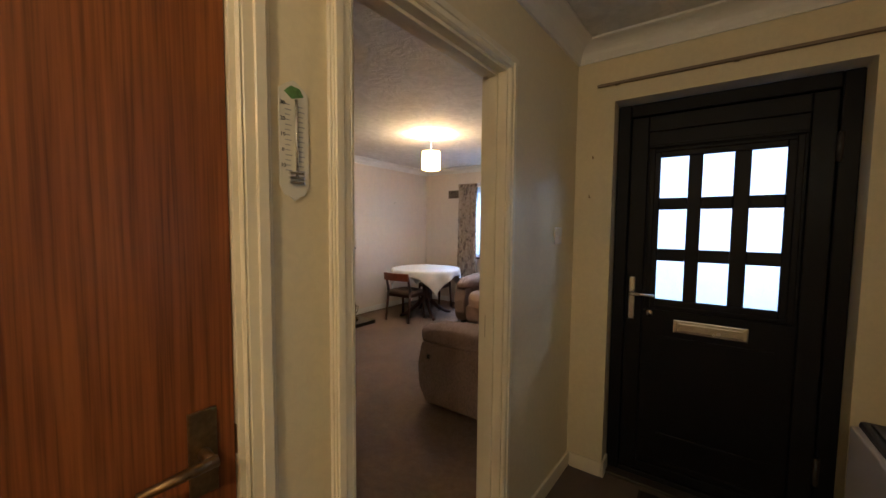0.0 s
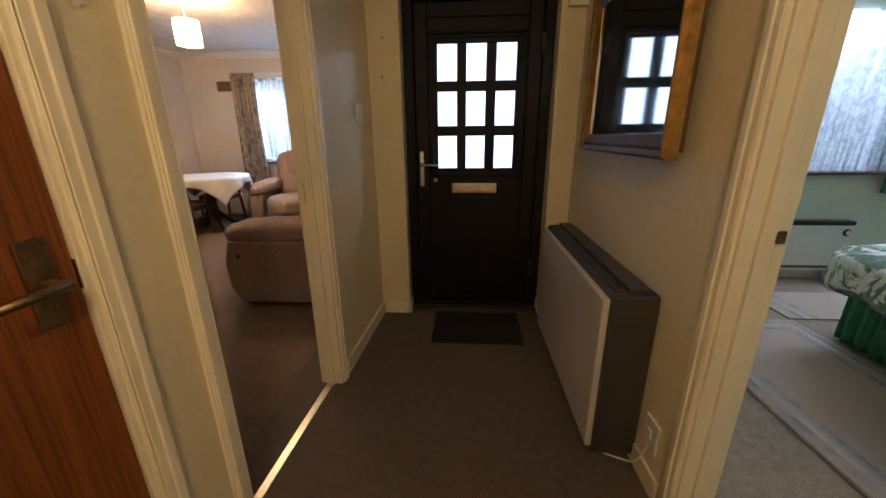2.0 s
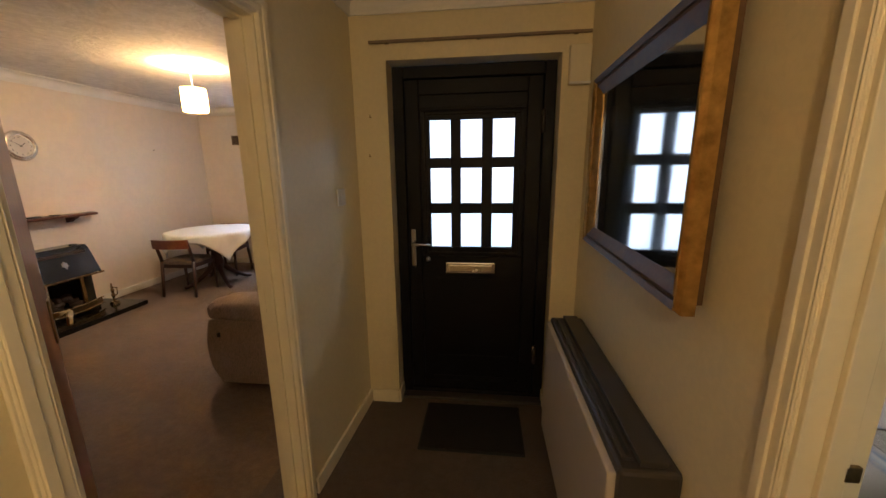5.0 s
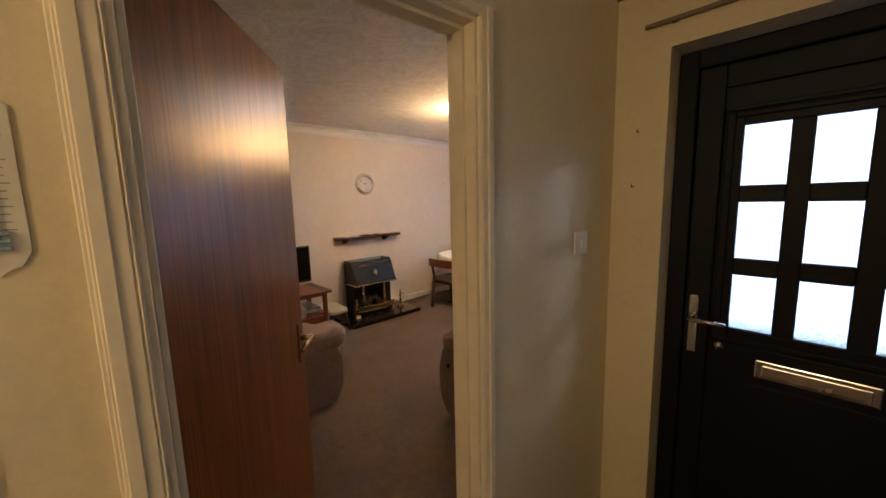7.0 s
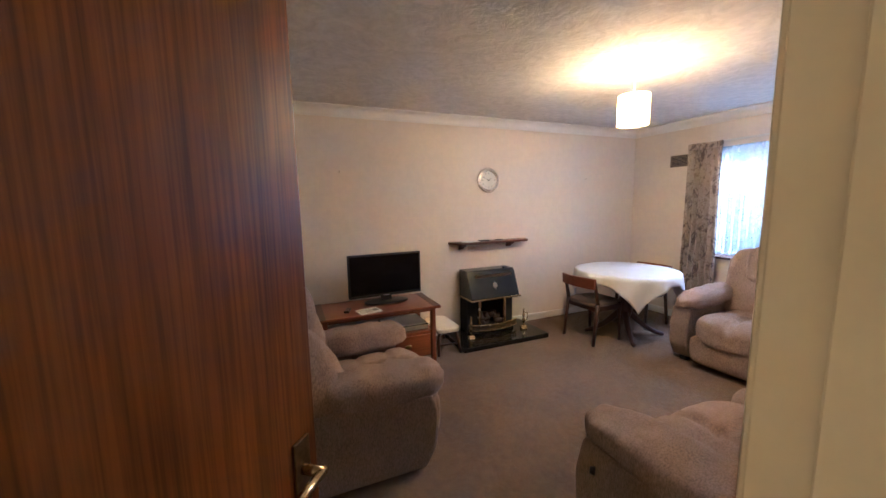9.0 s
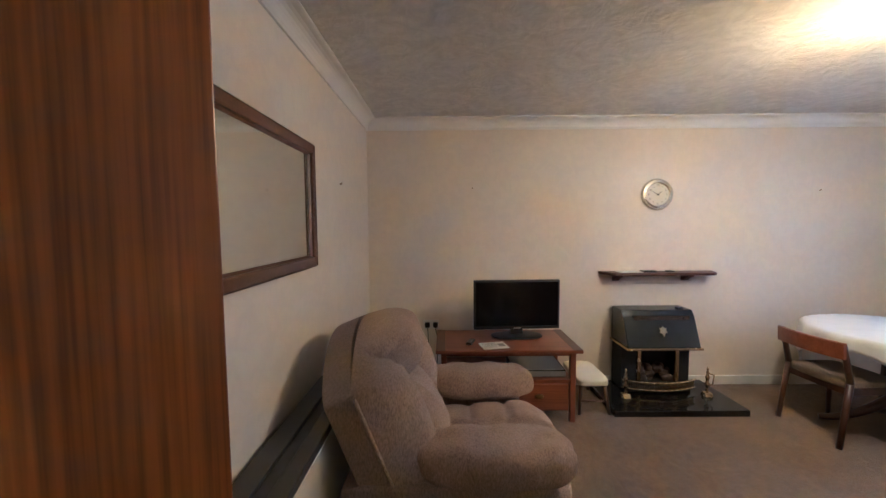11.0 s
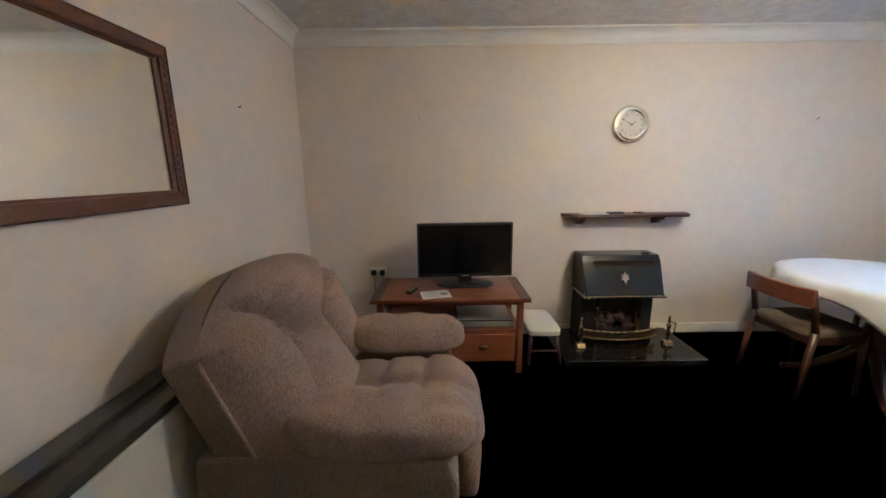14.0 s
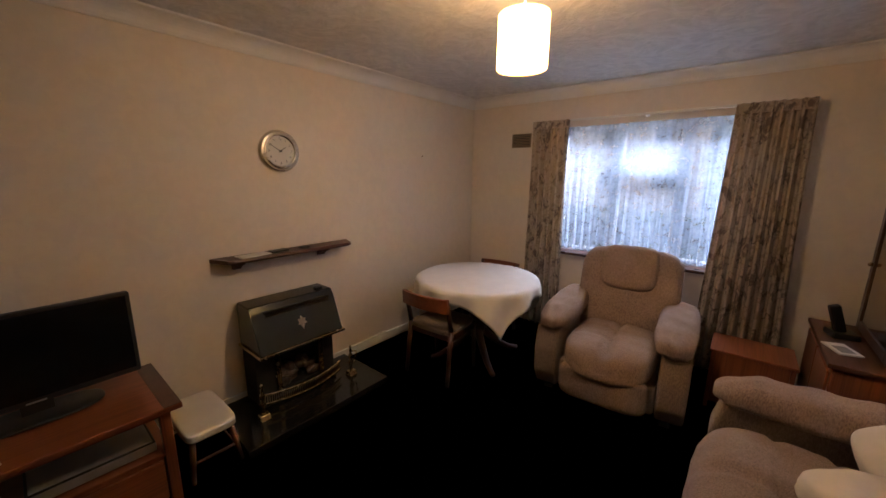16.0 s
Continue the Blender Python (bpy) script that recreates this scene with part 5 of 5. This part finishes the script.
ck = thing("wall_clock", pose(LX, 3.468, 1.742, 0, 90, 0), "round silver-rimmed wall clock with pale dial", "wall clock")
part("rim", lathe([(0.140, 0.0), (0.142, 0.012), (0.134, 0.026), (0.126, 0.030), (0.118, 0.024), (0.112, 0.034), (0.104, 0.036), (0.098, 0.022)], 48), "steel", ck, "stepped silver rim", True)
part("dial", lathe([(0.100, 0.0215), (0.100, 0.0235)], 40), "face", ck, "pale dial")
bm = bmesh.new()
for h in range(1, 13):
    a = math.radians(90 - h * 30)
    text_mesh(str(h), 0.022, Matrix.Translation((-0.080 * math.sin(a), 0.080 * math.cos(a), 0.0236)) @ Matrix.Rotation(radians(90), 4, "Z"), bm)
part("numerals", bm, "ink", ck, "dark hour numerals")
for nm, deg, ln, w in (("hour_hand_arm", 52, 0.045, 0.0035), ("minute_hand_arm", -60, 0.068, 0.0025)):
    a = math.radians(90 - deg)
    d0 = Vector((-math.sin(a), math.cos(a), 0))
    part("pointer", rod(Vector((0, 0, 0.0262)) - d0 * 0.012, Vector((0, 0, 0.0262)) + d0 * ln, w, w * 0.5, 6), "ink", ck, "dark clock pointer")
part("boss", lathe([(0.006, 0.024), (0.005, 0.030)], 12), "ink", ck)

# pendant lamp
pl = thing("pendant_lamp", pose(-2.655, 3.64, 0), "lit cream drum pendant lamp under the ceiling", "pendant lamp")
R = 0.103
bm = lathe([(R, 2.02), (R, 2.225), (R - 0.004, 2.225), (R - 0.004, 2.02)], 40)
bmesh.ops.delete(bm, geom=[f for f in bm.faces if len(f.verts) > 4], context="FACES")
bmesh.ops.bridge_loops(bm, edges=[e for e in bm.edges if e.is_boundary])
part("shade", bm, "shade", pl, "glowing cream paper drum shade", True)
bm = bmesh.new()
for i in range(24):
    rod((R * math.cos(-1.9), R * math.sin(-1.9), 2.02 + i * 0.0085), (R * math.cos(-1.9), R * math.sin(-1.9), 2.024 + i * 0.0085), 0.003, None, 6, bm)
part("lacing", bm, "seat_cloth", pl, "brown laced seam")
part("diffuser", lathe([(R - 0.005, 2.023), (R - 0.005, 2.026)], 40), "shade", pl, "round paper diffuser at the bottom")
part("cord", rod((0, 0, 2.205), (0, 0, LC - 0.015), 0.004), "plastic_white", pl, "", True)
part("ceiling_rose", lathe([(0.045, LC - 0.024), (0.047, LC - 0.012), (0.040, LC - 0.001)], 24), "plastic_white", pl, "", True)
part("bulb_holder", lathe([(0.018, 2.16), (0.018, 2.21), (0.010, 2.22)], 16), "plastic_white", pl, "", True)

# dining table, cloth and chairs
TX, TY, TR = -3.575, 4.735, 0.50
dt = thing("dining_table", pose(TX, TY, 0), "round mahogany pedestal table with splayed sabre feet", "dining table")
part("tabletop", lathe([(TR - 0.01, 0.705), (TR, 0.715), (TR - 0.004, 0.73)], 48), "mahog_y", dt)
part("pedestal", lathe([(0.05, 0.18), (0.075, 0.22), (0.085, 0.30), (0.055, 0.42), (0.045, 0.52), (0.06, 0.60), (0.075, 0.66), (0.16, 0.704)], 24), "mahog", dt, "turned pedestal column", True)
for k in range(4):
    ts = [n / 10 for n in range(11)]
    bm = sweep([(0.04 + 0.37 * t, 0, 0.25 * (1 - t) ** 1.7 + 0.020) for t in ts], [0.036 - 0.016 * t for t in ts])
    part("sabre_leg", bm, "mahog", dt, "", True, m=pose(0, 0, 0, 0, 0, 55 + 90 * k))

tc = thing("tablecloth", pose(TX, TY, 0.732), "white square tablecloth hanging in folds over the table", "tablecloth")
bm = bmesh.new()
N, half = 56, 0.60
grid = {}
for i in range(N + 1):
    for j in range(N + 1):
        x, y = (-1 + 2 * i / N) * half, (-1 + 2 * j / N) * half
        r = math.hypot(x, y)
        a = math.atan2(y, x)
        if r <= TR:
            grid[i, j] = (x, y, 0.003)
        else:
            over = r - TR
            fold = 0.035 * min(1, over / 0.15) * math.sin(a * 11 + 0.7 * math.sin(a * 3)) + 0.012 * noise.noise(Vector((x * 6, y * 6, 2)))
            rr = TR + 0.012 + 0.02 * min(1, over / 0.03) + fold * 0.7 + 0.04 * over
            grid[i, j] = (rr * math.cos(a), rr * math.sin(a), 0.003 - max(0, over - 0.01) * 1.05)
turn = Matrix.Rotation(radians(9), 4, "Z")
vv = {k: bm.verts.new(turn @ Vector(p)) for k, p in grid.items()}
for i in range(N):
    for j in range(N):
        bm.faces.new((vv[i, j], vv[i + 1, j], vv[i + 1, j + 1], vv[i, j + 1]))
cl = part("cloth", bm, "linen", tc, "", True)
so_ = cl.modifiers.new("thickness", "SOLIDIFY")
so_.thickness = 0.003


def dining_chair(m):
    """Low mahogany chair facing +y: raked legs, curved top rail, padded seat."""
    e = thing("dining_chair", m, "dark mahogany dining chair with a brown padded seat at the table", "dining chair", "chairs round the table")
    for s in (-1, 1):
        bm = rod((s * 0.205, -0.02, 0.0), (s * 0.200, 0.035, 0.44), 0.017, 0.020)
        rod((s * 0.200, 0.035, 0.43), (s * 0.200, -0.03, 0.70), 0.020, 0.016, 10, bm)
        part("back_leg", bm, "mahog", e, "", True)
        part("front_leg", rod((s * 0.20, 0.375, 0.0), (s * 0.195, 0.36, 0.42), 0.014, 0.020), "mahog", e, "", True)
        part("side_rail", box(s * 0.20 - 0.011, 0.04, 0.355, s * 0.20 + 0.011, 0.36, 0.405, 0.004), "mahog", e)
    part("front_rail", box(-0.19, 0.35, 0.36, 0.19, 0.372, 0.405, 0.004), "mahog", e)
    part("rear_rail", box(-0.19, 0.022, 0.35, 0.19, 0.042, 0.395, 0.004), "mahog", e)
    bm = bmesh.new()
    for k in range(10):
        u0, u1 = -1 + k / 5, -1 + (k + 1) / 5
        pts = []
        for u in (u0, u1):
            y = -0.035 - 0.035 * (1 - u * u)
            pts.append((u * 0.218, y))
        for (xa, ya), (xb, yb) in ((pts[0], pts[1]),):
            q = [bm.verts.new(c) for c in ((xa, ya - 0.010, 0.60), (xb, yb - 0.010, 0.60), (xb, yb + 0.010, 0.60), (xa, ya + 0.010, 0.60),
                                           (xa, ya - 0.016, 0.705), (xb, yb - 0.016, 0.705), (xb, yb + 0.004, 0.708), (xa, ya + 0.004, 0.708))]
            for f in ((0, 1, 2, 3), (4, 5, 6, 7), (0, 1, 5, 4), (3, 2, 6, 7), (0, 3, 7, 4), (1, 2, 6, 5)):
                bm.faces.new([q[i] for i in f])
    bmesh.ops.remove_doubles(bm, verts=bm.verts, dist=0.0005)
    part("top_rail", bm, "cherry", e, "curved wooden top rail")
    part("seat", pillow(0.205, 0.20, 0.030, 5, 8, pose(0, 0.20, 0.418), 0.002), "seat_cloth", e, "woven brown seat pad", True)
    return e


ch = dining_chair(pose(-3.64, 4.16, 0, 0, 0, 3))
copy_thing(ch, pose(-3.78, 5.42, 0, 0, 0, 184))

# curtains, net, rail and vent at the lounge window
cr = thing("window_curtain_rail", Matrix(), "white curtain rail over the lounge window", "curtain rail")
part("rail", box(-3.62, 5.70, 2.10, -1.58, 5.716, 2.118, 0.003), "plastic_white", cr)
for x in (-3.5, -2.6, -1.65):
    part("bracket", box(x - 0.012, 5.716, 2.095, x + 0.012, LY1, 2.122, 0.002), "plastic_white", cr)
for x, w, p, sd in ((-3.41, 0.36, 6, 1), (-1.80, 0.42, 8, 2)):
    c = thing("curtain", pose(x, 5.668, 2.115), "beige curtain printed with dark leaves, drawn open", "curtain", "lounge curtains")
    part("cloth", drape(w, 2.06, p, 0.034, 0.03, 30, 0.004, sd, 0.32 if w > 0.4 else 0.12), "lounge_curtain", c, "", True)
    part("heading_tape", box(-w / 2, -0.012, -0.075, w / 2, 0.020, -0.005, 0.004), "lounge_curtain", c)
nt_ = thing("net_curtain", pose((WX0 + WX1) / 2, 5.775, 2.055), "sheer white net curtain across the lounge window", "net curtain")
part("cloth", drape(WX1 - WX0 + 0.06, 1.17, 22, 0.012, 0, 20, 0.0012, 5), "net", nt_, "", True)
av = thing("air_vent", pose(-3.78, LY1, 1.955), "brown slatted air vent high on the wall", "air vent")
part("frame", boxes([(-0.11, -0.010, -0.07, -0.098, 0, 0.07), (0.098, -0.010, -0.07, 0.11, 0, 0.07), (-0.098, -0.010, 0.058, 0.098, 0, 0.07), (-0.098, -0.010, -0.07, 0.098, 0, -0.058)], 0.002), "vent", av)
for k in range(7):
    part("slat", box(-0.097, -0.009, -0.052 + k * 0.016, 0.097, -0.001, -0.044 + k * 0.016, 0.001), "vent", av)
part("backing", box(-0.098, -0.002, -0.058, 0.098, 0, 0.058), "soot", av)

# corner cabinet, telephone and low table behind the sofa
cb = thing("display_cabinet", Matrix(), "dark wooden cabinet with a glazed upper door in the corner", "cabinet")
part("base_unit", box(-1.42, 4.74, 0.0, -0.86, 5.50, 0.66, 0.006), "cherry_z", cb)
part("base_top", box(-1.44, 4.72, 0.66, -0.86, 5.52, 0.685, 0.006), "mahog_y", cb)
part("base_door", box(-1.432, 4.76, 0.06, -1.4205, 5.12, 0.63, 0.004), "cherry_z", cb)
part("base_door", box(-1.432, 5.13, 0.06, -1.4205, 5.48, 0.63, 0.004), "cherry_z", cb)
part("upper_case", boxes([(-1.22, 5.46, 0.685, -0.86, 5.50, 1.50), (-1.22, 4.76, 0.685, -0.86, 4.79, 1.50), (-0.88, 4.79, 0.685, -0.86, 5.46, 1.50), (-1.24, 4.75, 1.50, -0.86, 5.51, 1.525)], 0.003), "cherry_z", cb)
ud = part("glazed_door", boxes([(-1.24, 5.40, 0.70, -1.222, 5.455, 1.49), (-1.24, 4.80, 0.70, -1.222, 4.855, 1.49), (-1.24, 4.855, 0.70, -1.222, 5.40, 0.755), (-1.24, 4.855, 1.435, -1.222, 5.40, 1.49)], 0.003), "mahog", cb, "glazed cabinet door")
part("pane", box(-1.233, 4.85, 0.75, -1.229, 5.405, 1.44), "glass", ud)
part("knob", lathe([(0.010, 0), (0.012, 0.012), (0.006, 0.02)], 12, None, pose(-1.24, 5.42, 1.10, 0, -90, 0)), "brass", ud, "small brass knob", True)
tp = thing("telephone", pose(-1.33, 5.22, 0.685, 0, 0, 15), "black cordless telephone standing on the cabinet", "telephone")
part("base", box(-0.06, -0.06, 0, 0.06, 0.06, 0.035, 0.008), "black", tp)
part("handset", box(-0.025, -0.022, 0.0, 0.025, 0.022, 0.165, 0.008, m=pose(-0.01, 0, 0.03, 0, -18, 0)), "black", tp, "upright black handset")
bk = thing("notepad", pose(-1.36, 4.98, 0.685, 0, 0, 20), "small white notepad on the cabinet top", "notepad")
part("pages", box(-0.05, -0.08, 0, 0.05, 0.08, 0.008, 0.001), "paper", bk)
part("cover_print", box(-0.03, -0.06, 0.008, 0.03, 0.03, 0.0086), "grey_ink", bk)
lt = thing("nest_of_tables", Matrix(), "small reddish wooden side table behind the sofa", "side table")
part("top_board", box(-1.92, 5.16, 0.42, -1.47, 5.52, 0.44, 0.005), "cherry", lt)
part("side_board", box(-1.91, 5.17, 0.0, -1.885, 5.51, 0.42, 0.004), "cherry_z", lt)
part("side_board", box(-1.505, 5.17, 0.0, -1.48, 5.51, 0.42, 0.004), "cherry_z", lt)
part("front_board", box(-1.885, 5.172, 0.05, -1.505, 5.19, 0.42, 0.003), "cherry_z", lt)

# ---- bedroom things ----
bd = thing("bed", pose(0, 0, 0), "bed with floral bedspread and green pleated valance", "bed")
part("base", box(2.16, 0.45, 0.03, 4.05, 2.12, 0.34, 0.02), "valance", bd)
part("mattress", pillow(0.99, 0.90, 0.11, 10, 10, pose(3.07, 1.33, 0.43), 0.004), "cushion", bd, "", True)
bm = drape(1.75, 0.36, 22, 0.014, 0, 10, 0.004, 8)
part("valance", bm, "valance", bd, "dark green gathered valance", True, m=pose(2.13, 1.28, 0.375, 0, 0, -90))
part("valance", drape(1.95, 0.36, 24, 0.014, 0, 10, 0.004, 9), "valance", bd, "dark green gathered valance", True, m=pose(3.10, 2.145, 0.375))
bs = thing("bedspread", pose(0, 0, 0), "white-flowered dark green bedspread hanging over the bed edge", "bedspread")


def spread_dent(q):
    if q.z < 0:
        edge = max(abs(q.x) / 1.05, abs(q.y) / 0.95)
        q = Vector((q.x, q.y, q.z * (0.75 + 0.35 * math.sin(q.x * 9 + q.y * 13))))
    return q


part("cover", pillow(1.14, 1.0, 0.15, 6, 24, pose(2.98, 1.27, 0.47), 0.014, seed=90, dent=spread_dent), "floral", bs, "", True)
rg = thing("bedroom_rug", pose(1.68, 1.58, 0, 0, 0, 0), "faded pastel floral rug with a bordered edge", "rug")
part("rug_surface", box(-0.40, -0.80, 0.001, 0.40, 0.80, 0.012, 0.003), "rug", rg)
part("binding", boxes([(-0.412, -0.812, 0.0, -0.40, 0.812, 0.010), (0.40, -0.812, 0.0, 0.412, 0.812, 0.010), (-0.40, 0.80, 0.0, 0.40, 0.812, 0.010), (-0.40, -0.812, 0.0, 0.40, -0.80, 0.010)], 0.002), "seat_cloth", rg)
r2 = thing("bedroom_rug_far", pose(2.52, 2.62, 0, 0, 0, 0), "narrow faded floral rug beside the bed", "rug")
part("rug_surface", box(-0.45, -0.22, 0.001, 0.60, 0.22, 0.012, 0.003), "rug", r2)
ph = thing("panel_heater", pose(2.72, BY, 0), "white wall-mounted electric panel heater with dial", "panel heater")
part("casing", box(-0.32, -0.10, 0.10, 0.30, -0.002, 0.50, 0.012), "panel_white", ph)
part("top_grille", box(-0.31, -0.105, 0.488, 0.29, -0.02, 0.522, 0.004), "black", ph, "dark outlet grille")
part("dial", lathe([(0.030, 0), (0.030, 0.012), (0.018, 0.018)], 20, None, pose(0.24, -0.10, 0.43, 90, 0, 0)), "black", ph, "round thermostat dial", True)
part("dial_face", lathe([(0.020, 0.0), (0.020, 0.0196)], 20, None, pose(0.24, -0.10, 0.43, 90, 0, 0)), "panel_white", ph)
part("bottom_slot", box(-0.28, -0.103, 0.125, 0.22, -0.099, 0.145), "heater_dark", ph)
for x in (-0.25, 0.22):
    part("foot", box(x, -0.09, 0.0, x + 0.03, -0.02, 0.11, 0.003), "panel_white", ph)
c = thing("bedroom_curtain", pose(3.42, BY - 0.10, 2.08), "plain green bedroom curtain drawn to the side", "curtain", "bedroom curtains")
part("cloth", drape(0.50, 1.34, 6, 0.035, -0.05, 24, 0.004, 12, 0.15), "green_curtain", c, "", True)
c = thing("bedroom_net_curtain", pose((BX0 + BX1) / 2, BY - 0.015, 2.035), "white lace net curtain in the bedroom window", "net curtain")
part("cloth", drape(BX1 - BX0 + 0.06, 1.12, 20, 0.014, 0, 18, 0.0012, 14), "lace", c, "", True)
c = thing("bedroom_curtain_rail", Matrix(), "white curtain rail over the bedroom window", "curtain rail")
part("rail", box(2.15, BY - 0.075, 2.085, 4.05, BY - 0.060, 2.105, 0.003), "plastic_white", c)
part("bracket", box(2.3, BY - 0.060, 2.085, 2.33, BY, 2.105, 0.002), "plastic_white", c)
part("bracket", box(3.9, BY - 0.060, 2.085, 3.93, BY, 2.105, 0.002), "plastic_white", c)

# ---- outside ----


def house(m, label):
    e = thing("neighbour_house", m, label, "house", "houses over the road")
    part("wall", box(-4.5, 0, -0.16, 4.5, 7, 4.8), "brick", e)
    part("roof", prism([(-0.4, 4.8), (7.4, 4.8), (3.5, 7.2)], -4.8, 4.8, 0.03, axis="x"), "roof", e)
    for x in (-2.8, 0.2, 2.8):
        for z in (0.9, 3.2):
            w = part("window", box(x - 0.7, -0.06, z, x + 0.7, 0.0, z + 1.2, 0.02), "upvc", e)
            part("pane", box(x - 0.6, -0.07, z + 0.1, x + 0.6, -0.061, z + 1.1), "screen", w)
    part("door", box(-1.4, -0.05, 0.0, -0.5, 0.0, 2.05, 0.02), "upvc", e)
    return e


hs = house(pose(-8, 24, 0), "pale rendered two-storey house over the road")
copy_thing(hs, pose(3.5, 24.5, 0))
copy_thing(hs, pose(14, 24, 0))
